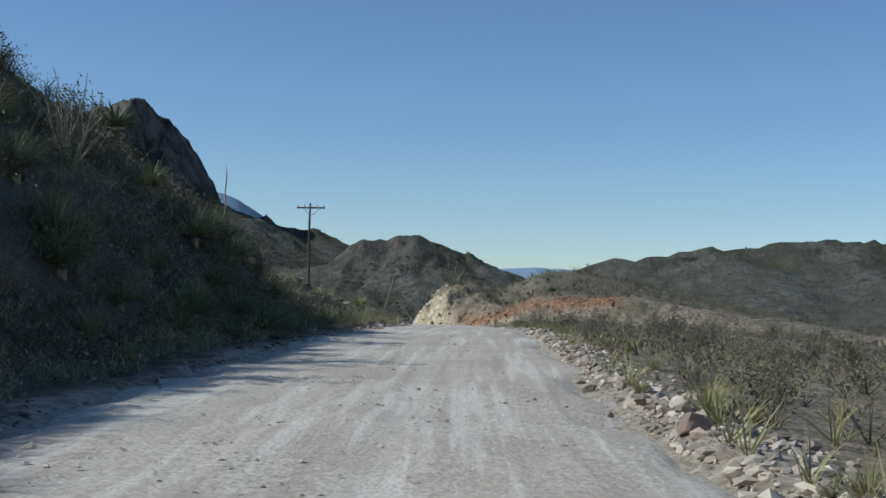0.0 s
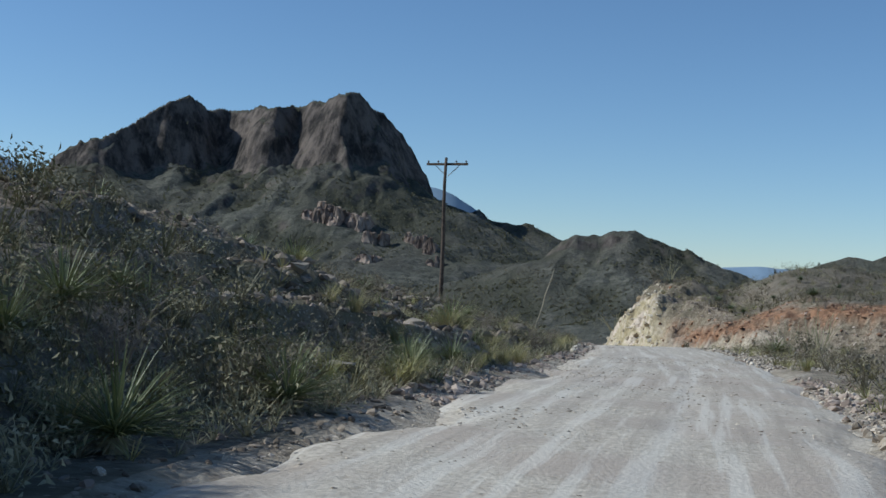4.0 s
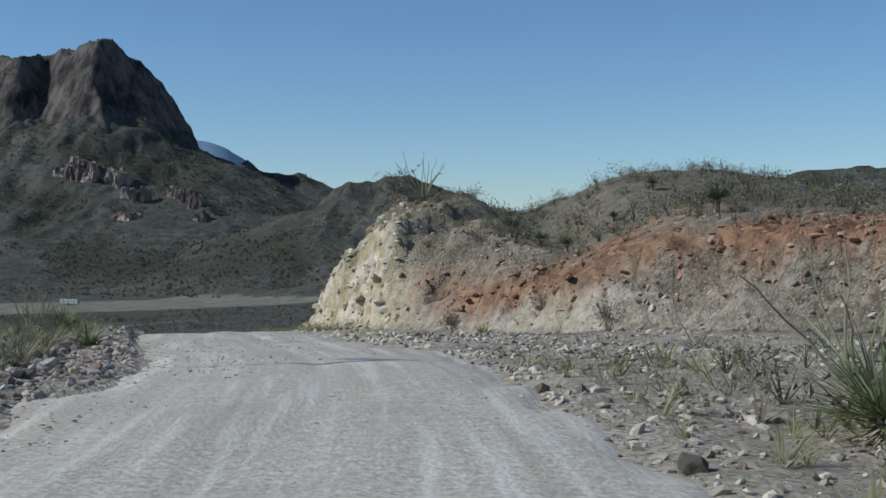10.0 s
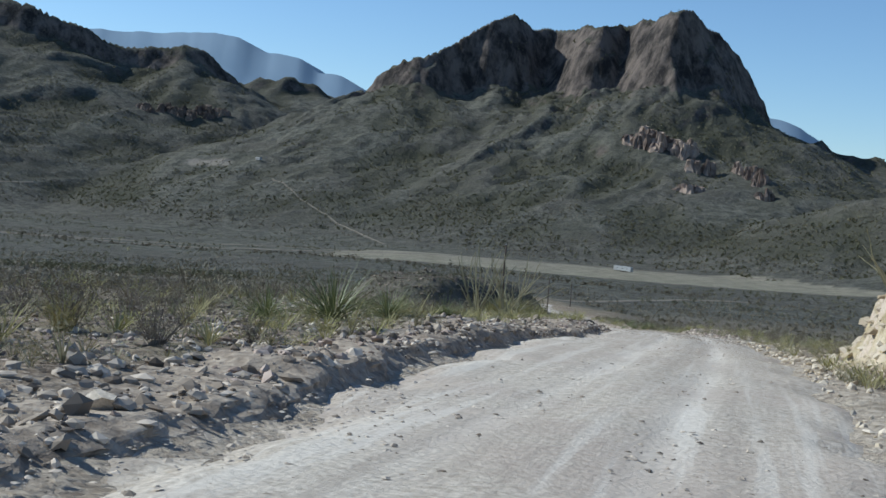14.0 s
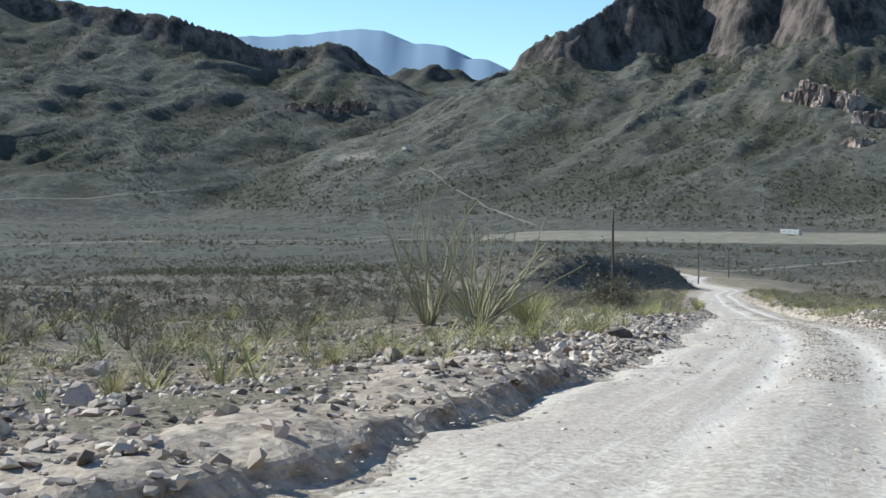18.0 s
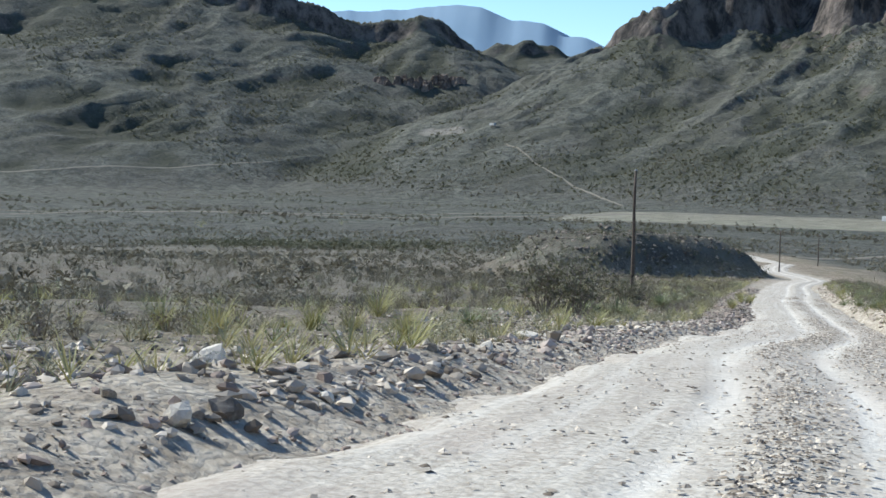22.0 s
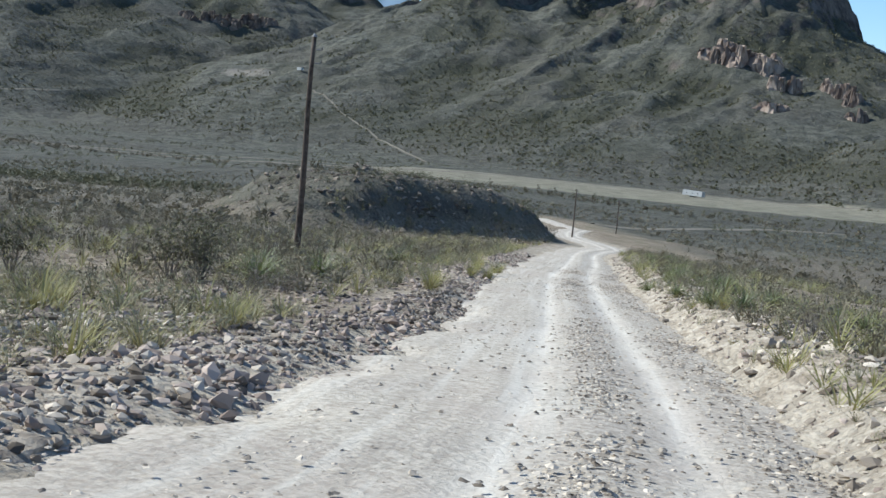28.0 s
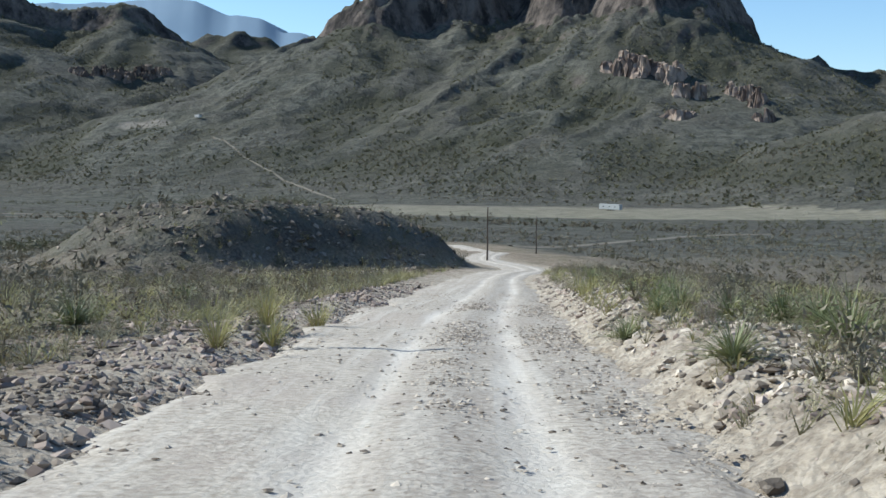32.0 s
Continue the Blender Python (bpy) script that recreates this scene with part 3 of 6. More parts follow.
    top = np.interp(y, [100, 118, 132, 150, 165, 180], [3.0, 3.2, 4.9, 7.2, 8.8, 9.0]) + 1.3 * np.exp(-((x - 13) ** 2 + (y - 154) ** 2) / 150) + 2.6 * smooth(3.5, -3, x) * smooth(150, 136, y) - 1.5 * np.exp(-((x - 4.6) / 2.6) ** 2) * smooth(160, 150, y) - 0.15 * np.maximum(x - 18, 0)
    ledge_side = smooth(4, 6, x) * smooth(20, 15, x)
    top = top - 0.9 * ledge_side
    top = np.maximum(top + 0.9 * fractal(x, y, 11, 4, 51), 0.3)
    jag = 1.5 * fractal(x, y, 1.9, 4, 53, 0.62) * smooth(30, 18, x) + 1.9 * fractal(x, y, 5.5, 2, 55)
    face = np.clip((toe + jag * smooth(0, 1.2, toe)) * (0.95 + 0.5 * np.floor(4 * (fractal(x, y, 3.0, 3, 57) + 0.5)) / 4), 0, None)
    face = face * (1 - 0.7 * smooth(15, 27, x))
    face = face + 0.35 * (np.floor(face * 1.6 + 1.2 * fractal(x, y, 2.4, 3, 58)) / 1.6 - face) * smooth(0, 0.6, face)
    knoll_base = np.interp(y, [100, 118, 140, 170, 220], [-1.6, -1.75, -3.5, -6, -11])
    soft_top = top * (1 - np.exp(-face / (top * 0.62))) * reach
    soft_top = soft_top + 0.9 * ledge_side * smooth(1.9, 2.2, toe + 0.9 * fractal(x, y, 2.2, 3, 59)) * reach
    knoll = np.where(toe > 0, knoll_base + soft_top, -1e9)
    flat = smooth(-16, -3, toe) * smooth(0.2, 0, toe) * smooth(96, 104, y) * smooth(128, 120, y) * (d < 0)
    z = z * (1 - flat) + flat * (rz + 0.15 * rough * fractal(x, y, 3, 3, 61))
    z = np.where((toe > 0) & (knoll > z - 3) & (reach > 0.02), z + (np.maximum(knoll, z) - z) * smooth(0, 1.0, toe), z)
    # the dark mound beside the bend
    mu, mv = (x + 99) * 0.36 + (y - 306) * 0.933, -(x + 99) * 0.933 + (y - 306) * 0.36
    mound = 5.9 * np.clip(1.2 * (1 - np.abs(mu / 23.0) ** 2.2), 0, 1) * np.where(mv > 0, smooth(16, 7, mv), smooth(12, 3.5, -mv)) * (1 + 0.34 * fractal(x, y, 5, 4, 71)) * (1 - 0.35 * smooth(2, 22, mu))
    keep_off = smooth(4.0, 8.0, np.abs(d))
    z = z + mound * keep_off
    half = np.where(d > 0, left_half(ry), right_half(ry))
    under = smooth(half + 0.3, half - 0.3, np.abs(d))
    z = z * (1 - under) + under * (rz - 0.14)
    # zones
    far = smooth(8, 26, np.abs(d) + 10 * fractal(x, y, 12, 3, 81)) * (0.5 + 0.5 * np.maximum(smooth(0, 8, above) * smooth(300, 700, y), smooth(430, 560, u)))
    zones = {"scrub": np.clip(np.maximum(np.maximum(far, 0.75 * smooth(0.5, 2.5, mound)), bank * smooth(3.3, 4.3, left) * 0.92), 0, 1) * np.where((toe > 0) & (toe < 5) & (reach > 0.05), 0.15, 1)}
    knoll_zone = (toe > 0) & (reach > 0.02) & (z - knoll_base < 5.2) & (toe < 9)
    band = z - knoll_base + 1.4 * fractal(x, y, 5, 4, 91)
    side = smooth(-0.6, -3.2, x + 0.8 * fractal(x, y, 3, 2, 93))
    slant = band - 0.10 * np.clip(x - 4, 0, 12)
    patches = fractal(x, y, 4, 4, 97)
    low_band = smooth(0.55, 0.85, slant) * smooth(2.1, 1.5, slant) * smooth(-0.35, 0.0, patches) * smooth(6.5, 4, x)
    high_band = smooth(1.3, 1.6, slant) * smooth(3.4, 2.7, slant) * smooth(4, 5.5, x) * smooth(17, 13, x) * smooth(-0.25, 0.1, patches)
    zones["rust"] = np.where(knoll_zone, np.maximum(low_band, high_band) * (1 - side) * smooth(26, 20, x), 0)
    zones["yellow"] = np.where(knoll_zone, np.maximum(side * smooth(4.9, 4.2, band) * smooth(176, 158, y) * smooth(-0.6, -0.2, fractal(x, y, 3, 3, 98)), 0.6 * smooth(0.75, 0.45, band) * smooth(-0.1, 0.25, patches) * smooth(6, 1, x)), 0)
    zones["meadow"] = smooth(0.42, 0.62, smooth(735, 765, u) * smooth(880, 850, u) * smooth(-120, -40, w) * smooth(330, 180, w) + 0.25 * fractal(x, y, 40, 3, 95)) * (above < 2)
    track = np.zeros(x.shape)
    for line, width in TRACKS:
        for (ax, ay), (bx, by) in zip(line, line[1:]):
            dx, dy = bx - ax, by - ay
            t = np.clip(((x - ax) * dx + (y - ay) * dy) / (dx * dx + dy * dy), 0, 1)
            track = np.maximum(track, smooth(width, width * 0.5, np.hypot(x - ax - t * dx, y - ay - t * dy)))
    zones["track"] = track
    turnout = 0.9 * smooth(66, 78, y) * smooth(132, 124, y) * (d < 0) * smooth(17, 9, -d) * smooth(-0.6, 0.0, fractal(x, y, 3.5, 4, 96)) * (toe < 1.2)
    zones["dust"] = np.maximum(turnout, smooth(half + 1.5 - 1.0 * bank * (d > 0) + 0.8 * smooth(90, 110, ry) + 3.5 * smooth(150, 158, ry) * smooth(208, 198, ry) * (d > 0), half - 0.1, np.abs(d) + 1.1 * fractal(x, y, 1.6, 3, 99)) * smooth(420, 330, ry))
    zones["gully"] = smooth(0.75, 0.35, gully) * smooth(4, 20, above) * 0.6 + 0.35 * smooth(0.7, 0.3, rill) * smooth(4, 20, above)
    return z, zones


TRACKS = [([(-748, 1040), (-716, 1047)], 9.0)]


def axis_lines(*spans):
    return np.unique(np.concatenate([np.arange(a, b, s) for a, b, s in spans]))


def outward(start, stop, first, growth):
    out, p, s = [], start, first
    while abs(p) < abs(stop):
        out.append(p)
        p, s = p + math.copysign(s, stop), s * growth
    return np.array(out + [stop])


GX = np.unique(np.concatenate([outward(-1300, -5000, 14, 1.22), axis_lines((-1300, -730, 5.5), (-730, -270, 2.5), (-270, -140, 5.5), (-140, -58, 1.6), (-58, -12, 0.6), (-12, 20, 0.36), (20, 26, 0.6), (26, 60, 1.6), (60, 460, 8)), outward(460, 5000, 14, 1.22)]))
GY = np.unique(np.concatenate([outward(-12, -5000, 2, 1.3), axis_lines((-12, 106, 0.6), (106, 146, 0.36), (146, 262, 0.6), (262, 460, 1.6), (460, 800, 7.5), (800, 1260, 5), (1260, 1470, 2.6), (1470, 1640, 7)), outward(1640, 5000, 14, 1.22)]))
gx, gy = np.meshgrid(GX, GY)
gz, zones = land(gx, gy)
nx, ny = len(GX), len(GY)
corner = (np.arange(ny - 1)[:, None] * nx + np.arange(nx - 1)[None, :]).ravel()
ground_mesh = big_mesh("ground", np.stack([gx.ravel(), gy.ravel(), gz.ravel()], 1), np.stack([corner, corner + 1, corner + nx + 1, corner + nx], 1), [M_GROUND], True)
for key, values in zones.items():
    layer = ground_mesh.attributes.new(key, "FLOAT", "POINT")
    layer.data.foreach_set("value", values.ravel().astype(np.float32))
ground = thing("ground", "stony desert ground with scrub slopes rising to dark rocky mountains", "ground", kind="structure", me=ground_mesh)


def sheet_z(x, y):
    """Height of the ground sheet at a place, between its grid lines."""
    x, y = np.asarray(x, dtype=float), np.asarray(y, dtype=float)
    i, j = np.clip(np.searchsorted(GX, x) - 1, 0, nx - 2), np.clip(np.searchsorted(GY, y) - 1, 0, ny - 2)
    u, v = (x - GX[i]) / (GX[i + 1] - GX[i]), (y - GY[j]) / (GY[j + 1] - GY[j])
    return (gz[j, i] * (1 - u) + gz[j, i + 1] * u) * (1 - v) + (gz[j + 1, i] * (1 - u) + gz[j + 1, i + 1] * u) * v


# the graded road, a sheet of its own with wheel tracks and a gravel strip
lat = np.linspace(-HALF - 1.0, HALF + 0.35, 64)
rs = np.arange(0, len(ROAD) - 1)
base, way = ROAD[rs], ROAD_DIR[rs]
rx = base[:, None, 0] - way[:, None, 1] * lat[None, :]
ry = base[:, None, 1] + way[:, None, 0] * lat[None, :]
run = rs[:, None] * 0.5 + 0 * lat[None, :]
sway = 0.22 * fractal(run, 0 * run + 3, 22, 3, 101)
used = smooth(95, 150, ry)
off = lat[None, :] + sway * (1 - used) - track_mid(ry) * used


def groove(centre, width):
    return np.exp(-((off - centre) / width) ** 2)


edge_at = np.where(lat[None, :] > 0, left_half(ry), right_half(ry))
edge = smooth(-0.7, 0.45, np.abs(lat[None, :]) - edge_at + 0.95 * fractal(rx, ry, 1.7, 5, 103, 0.6))
wear = (groove(-0.82, 0.22) + groove(0.82, 0.22)) * (0.25 + 0.8 * used) + (groove(1.4, 0.3) + groove(-0.7, 0.2) + groove(2.1, 0.2)) * 0.35 * (1 - used)
wear = np.clip(wear * (0.75 + 0.9 * fractal(rx, ry, 2.5, 3, 105)), 0, 1)
rz = base[:, None, 2] - 0.035 * wear + 0.05 * groove(0, 0.4) * used + 0.045 * fractal(rx, ry, 1.1, 4, 107) + 0.06 * fractal(rx, ry, 5, 3, 109) - 0.17 * edge
road_mesh = big_mesh("road", np.stack([rx.ravel(), ry.ravel(), rz.ravel()], 1),
                     (lambda c: np.stack([c, c + len(lat), c + len(lat) + 1, c + 1], 1)[:, ::-1])((np.arange(len(rs) - 1)[:, None] * len(lat) + np.arange(len(lat) - 1)[None, :]).ravel()), [M_ROAD], True)
loose = used * (1 - wear) * (0.5 + 0.5 * np.maximum(groove(0, 0.45), groove(-1.65, 0.5))) + 0 * rx
for key, values in (("run", run + 0 * rx), ("across", off + 0 * rx), ("loose", loose)):
    layer = road_mesh.attributes.new(key, "FLOAT", "POINT")
    layer.data.foreach_set("value", values.ravel().astype(np.float32))
layer = road_mesh.attributes.new("wheel_wear", "FLOAT", "POINT")
layer.data.foreach_set("value", wear.ravel().astype(np.float32))
road = thing("road", "pale graded dirt road with powdery wheel tracks and loose gravel", "road", kind="structure", me=road_mesh)


# the berm that the grader left along the outer edge, with its raw face to the road
M_BERM = simple("raw_graded_soil", (0.17, 0.132, 0.096), (0.50, 0.42, 0.325), 7.0, 0.95, 0.9, 0.05)
steps = np.where((ROAD[:, 1] > 93) & (ROAD[:, 1] < 206))[0]
finer = np.arange(0, len(steps) - 1, 0.25)
near_step = np.minimum(finer.astype(int), len(steps) - 2)
blend = (finer - near_step)[:, None]
bb = ROAD[steps[near_step]] * (1 - blend) + ROAD[steps[near_step] + 1] * blend
bw = ROAD_DIR[steps[near_step]] * (1 - blend) + ROAD_DIR[steps[near_step] + 1] * blend
b_lat = np.array([2.86, 2.97, 3.02, 3.06, 3.09, 3.13, 3.18, 3.26, 3.4, 3.6, 3.85, 4.15, 4.5, 4.9, 5.4, 6.0, 6.6])
b_up = np.array([-0.12, 0.0, 0.05, 0.10, 0.15, 0.20, 0.245, 0.275, 0.295, 0.30, 0.29, 0.27, 0.235, 0.18, 0.11, 0.02, -0.25])
fade = smooth(97, 120, bb[:, 1]) * smooth(206, 198, bb[:, 1]) * (1 - 0.85 * smooth(148, 155, bb[:, 1]) * smooth(196, 191, bb[:, 1])) * (0.66 + 0.5 * fractal(bb[:, 1], 0 * bb[:, 1], 7, 4, 121))
b_off = b_lat[None, :] + (left_half(bb[:, 1]) - 3.05)[:, None] + 0.12 + (0.22 * fractal(bb[:, 1], 0 * bb[:, 1] + 9, 3.5, 4, 123))[:, None]
crumble = fractal(bb[:, None, 1] + 0 * b_off, b_up[None, :] * 2.2 + 5 + 0 * b_off, 0.45, 3, 127, 0.6) * smooth(2.9, 3.0, b_lat)[None, :] * smooth(3.8, 3.3, b_lat)[None, :]
bx, by = bb[:, None, 0] - bw[:, None, 1] * (b_off + 0.16 * crumble), bb[:, None, 1] + bw[:, None, 0] * (b_off + 0.16 * crumble)
bz = bb[:, None, 2] + b_up[None, :] * fade[:, None] + (0.14 * fractal(bx, by, 1.1, 4, 125) + 0.07 * fractal(bx, by, 0.35, 3, 126)) * smooth(3.05, 3.4, b_lat)[None, :] - 0.12 * (1 - fade[:, None])
nl = len(b_lat)
c = (np.arange(len(finer) - 1)[:, None] * nl + np.arange(nl - 1)[None, :]).ravel()
berm_mesh = big_mesh("berm", np.stack([bx.ravel(), by.ravel(), bz.ravel()], 1), np.stack([c, c + 1, c + nl + 1, c + nl], 1), [M_BERM], False)
berm = thing("berm", "low raw berm of graded soil and stones along the road edge", "berm", kind="structure", me=berm_mesh)


def ground_z(x, y):
    """Height of the open ground, or of the berm where it covers the ground."""
    x, y = np.asarray(x, dtype=float), np.asarray(y, dtype=float)
    z = sheet_z(x, y)
    xs, ys = np.atleast_1d(x).ravel(), np.atleast_1d(y).ravel()
    zs = np.array(np.atleast_1d(z).ravel(), dtype=float)
    near = np.where((ys > 92) & (ys < 209) & (xs > -50) & (xs < 5))[0]
    if len(near):
        i, d = to_road(xs[near], ys[near])
        k = np.clip((i - steps[0]) * 4, 0, len(finer) - 1)
        on = (d > b_off[k, 1]) & (d < b_off[k, -1]) & (i >= steps[0]) & (i <= steps[-1])
        j = np.clip((b_off[k] < d[:, None]).sum(1) - 1, 0, nl - 2)
        f = np.clip((d - b_off[k, j]) / (b_off[k, j + 1] - b_off[k, j]), 0, 1)
        top = bz[k, j] * (1 - f) + bz[k, j + 1] * f
        zs[near] = np.where(on, np.maximum(zs[near], top), zs[near])
    return zs.reshape(np.shape(z)) if np.ndim(z) else zs[0]


# faint tracks over the valley floor
def dirt_track(line, width, label):
    pts = spline([(x, y, 0) for x, y in line], 1.5)
    pts[:, 0] += 2.5 * fractal(pts[:, 0], pts[:, 1], 40, 3, 131)
    way = np.gradient(pts[:, :2], axis=0)
    way /= np.linalg.norm(way, axis=1)[:, None]
    lat = np.array([-0.5, -0.2, 0.2, 0.5])[None, :] * width * (1 + 0.3 * fractal(pts[:, 0], pts[:, 1], 9, 3, 133))[:, None]
    x, y = pts[:, None, 0] - way[:, None, 1] * lat, pts[:, None, 1] + way[:, None, 0] * lat
    z = sheet_z(x, y) + np.array([-0.3, 0.22, 0.22, -0.3])[None, :]
    c = (np.arange(len(pts) - 1)[:, None] * 4 + np.arange(3)[None, :]).ravel()
    me = big_mesh("dirt_track", np.stack([x.ravel(), y.ravel(), z.ravel()], 1), np.stack([c, c + 1, c + 5, c + 4], 1)[:, ::-1], [M_TRACK], True)
    return thing("dirt_track", label, "track", kind="structure", me=me)


M_TRACK = simple("packed_pale_soil", (0.15, 0.13, 0.098), (0.23, 0.203, 0.16), 0.5, 0.95, 0.3, 0.05)
dirt_track([(-425, 852), (-449, 876), (-504, 918), (-571, 963), (-632, 1006)], 2.8, "straight pale track climbing the brushy foothill")
dirt_track([(-760, 440), (-640, 500), (-560, 560), (-500, 630), (-420, 680), (-360, 724), (-330, 790), (-240, 842), (-150, 850)], 4.5, "faint pale track along the valley floor")
dirt_track([(-590, 470), (-560, 530), (-535, 600), (-505, 670), (-455, 715), (-400, 735), (-345, 745)], 6.0, "pale track on the valley floor beside the dry creek")
dirt_track([(-980, 640), (-900, 700), (-862, 772), (-830, 850), (-816, 906)], 4.5, "faint pale track crossing the far flat")
dirt_track([(-172, 530), (-154, 560), (-140, 610), (-120, 640)], 4.5, "pale sandy track in the scrub beside the road")


# far mesas beyond the pass; distance haze is put into their blue colour
def backdrop_ridge(name, label, crest, foot, seed):
    pts = spline([(x, y, z) for x, y, z in crest], 12.0)
    pts[:, 2] += 12 * fractal(pts[:, 0], pts[:, 1], 120, 4, seed)
    away = np.array([0.35, -0.94])
    verts = []
    for k, (push, part_z) in enumerate(((260, 0.99), (0, 1.0), (30, 0.80), (70, 0.74), (190, 0.52), (420, 0.2), (800, -0.05))):
        bump = 3 * fractal(pts[:, 0] + 7 * k, pts[:, 1], 90, 3, seed + k) * (k > 1)
        verts.append(np.stack([pts[:, 0] + away[0] * (push if k else -push) + bump, pts[:, 1] + away[1] * (push if k else -push) + bump, foot + (pts[:, 2] - foot) * part_z], 1))
    n = len(pts)
    c = (np.arange(6)[:, None] * n + np.arange(n - 1)[None, :]).ravel()
    me = big_mesh(name, np.concatenate(verts), np.stack([c, c + n, c + n + 1, c + 1], 1), [M_FAR_HAZE], True)
    return thing(name, label, "mesa", kind="structure", me=me)


# blue-grey base colour painted in place of haze in the air
M_FAR_HAZE = simple("haze_blue_mesa", (0.19, 0.265, 0.35), (0.24, 0.315, 0.40), 0.004, 1.0, 0.1, 8.0, 0.0, 0.0)
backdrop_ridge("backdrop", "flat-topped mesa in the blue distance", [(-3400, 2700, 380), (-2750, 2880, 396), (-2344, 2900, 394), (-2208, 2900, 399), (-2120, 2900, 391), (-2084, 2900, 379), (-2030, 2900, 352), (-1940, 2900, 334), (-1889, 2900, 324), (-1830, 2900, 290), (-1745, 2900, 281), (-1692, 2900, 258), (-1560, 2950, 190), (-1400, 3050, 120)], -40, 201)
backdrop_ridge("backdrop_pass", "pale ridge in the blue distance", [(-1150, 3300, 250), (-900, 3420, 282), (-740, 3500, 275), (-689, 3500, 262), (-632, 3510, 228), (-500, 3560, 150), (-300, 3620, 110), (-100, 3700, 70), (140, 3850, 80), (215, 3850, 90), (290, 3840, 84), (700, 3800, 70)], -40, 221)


# ---- plant and stone shapes ----
def blade_set(rng, count, length, width, spread, droop, base=0.05, segments=3, keel=0.0, up_bias=0.0, jitter=0.25):
    """Narrow tapering blades that spring from one crown; four-sided sheets with a fold along the middle."""
    verts, faces = [], []
    for _ in range(count):
        a = rng.uniform(0, 2 * math.pi)
        tilt = min(1.5, max(0.03, spread * math.sqrt(rng.random()) * (1 - up_bias) + rng.gauss(0, 0.06)))
        long = length * rng.uniform(1 - jitter, 1 + jitter * 0.6)
        out = Vector((math.cos(a), math.sin(a), 0))
        side = Vector((-math.sin(a), math.cos(a), 0))
        p, t0 = out * rng.uniform(0, base) + Vector((0, 0, rng.uniform(0, base))), tilt
        first = len(verts)
        for k in range(segments + 1):
            f = k / segments
            w = width * (1 - f) ** 0.8 * (0.75 if k == 0 else 1) * 0.5
            mid = Vector((0, 0, keel * w))
            if k == segments:
                verts.append(p)
            else:
                verts += [p - side * w, p - mid, p + side * w]
            t0 += droop * long / segments * rng.uniform(0.6, 1.4)
            p = p + (out * math.sin(t0) + Vector((0, 0, math.cos(t0))) + side * rng.gauss(0, 0.05)) * (long / segments)
        for k in range(segments):
            b = first + 3 * k
            if k < segments - 1:
                faces += [(b, b + 1, b + 4, b + 3), (b + 1, b + 2, b + 5, b + 4)]
            else:
                faces += [(b, b + 1, b + 3), (b + 1, b + 2, b + 3)]
    return verts, faces


def tube(verts, faces, points, radii, sides=4):
    """A tapered limb along the points, closed at its tip."""
    first = len(verts)
    for k, p in enumerate(points):
        ahead = (points[min(k + 1, len(points) - 1)] - points[max(k - 1, 0)]).normalized()
        u = ahead.orthogonal().normalized()
        v = ahead.cross(u)
        for s in range(sides):
            c = 2 * math.pi * s / sides
            verts.append(p + (u * math.cos(c) + v * math.sin(c)) * radii[k])
    for k in range(len(points) - 1):
        for s in range(sides):
            a, b = first + k * sides + s, first + k * sides + (s + 1) % sides
            faces.append((a, b, b + sides, a + sides))
    tip = first + (len(points) - 1) * sides
    faces.append(tuple(tip + s for s in range(sides)))


def wander(rng, start, way, length, steps, bend, lift=0.0):
    pts, p, d = [start], start.copy(), way.normalized()
    for _ in range(steps):
        d = (d + Vector((rng.gauss(0, bend), rng.gauss(0, bend), rng.gauss(0, bend) + lift))).normalized()
        p = p + d * (length / steps)
        pts.append(p)
    return pts


def shrub_meshes(rng, stems, height, width, leaves, leaf_size, twig_mat, leaf_mat, upright=0.5):
    verts, faces, ends = [], [], []
    for _ in range(stems):
        a, r = rng.uniform(0, 2 * math.pi), rng.random()
        way = Vector((math.cos(a) * r * width / height * 0.8, math.sin(a) * r * width / height * 0.8, upright + rng.random() * 0.5))
        pts = wander(rng, Vector((math.cos(a), math.sin(a), 0)) * 0.05 * width * rng.random(), way, height * rng.uniform(0.65, 1.1), 4, 0.16, 0.03)
        rad = 0.011 * height ** 0.5
        tube(verts, faces, pts, [rad * (1 - 0.2 * k) for k in range(5)], 3)
        for k in (2, 3, 4):
            for _ in range(2):
                b = wander(rng, pts[k], Vector((rng.gauss(0, 1), rng.gauss(0, 1), rng.uniform(0, 1.2))), height * rng.uniform(0.16, 0.34), 2, 0.2)
                tube(verts, faces, b, [rad * 0.45, rad * 0.3, rad * 0.12], 3)
                ends += [b[1], b[2], (b[0] + b[1]) / 2]
    twigs = mesh_of("branchwork", verts, faces, [twig_mat])
    lv, lf = [], []
    for _ in range(leaves):
        e = rng.choice(ends) + Vector((rng.gauss(0, 1), rng.gauss(0, 1), rng.gauss(0, 1))) * leaf_size * 0.9
        n = Vector((rng.gauss(0, 1), rng.gauss(0, 1), rng.gauss(0, 1))).normalized()
        u = n.orthogonal().normalized() * leaf_size * rng.uniform(0.5, 1.2)
        v = n.cross(u) * rng.uniform(0.35, 0.6)
        k = len(lv)
        lv += [e - u, e + v, e + u, e - v]
        lf.append((k, k + 1, k + 2, k + 3))
    return twigs, mesh_of("foliage", lv, lf, [leaf_mat])


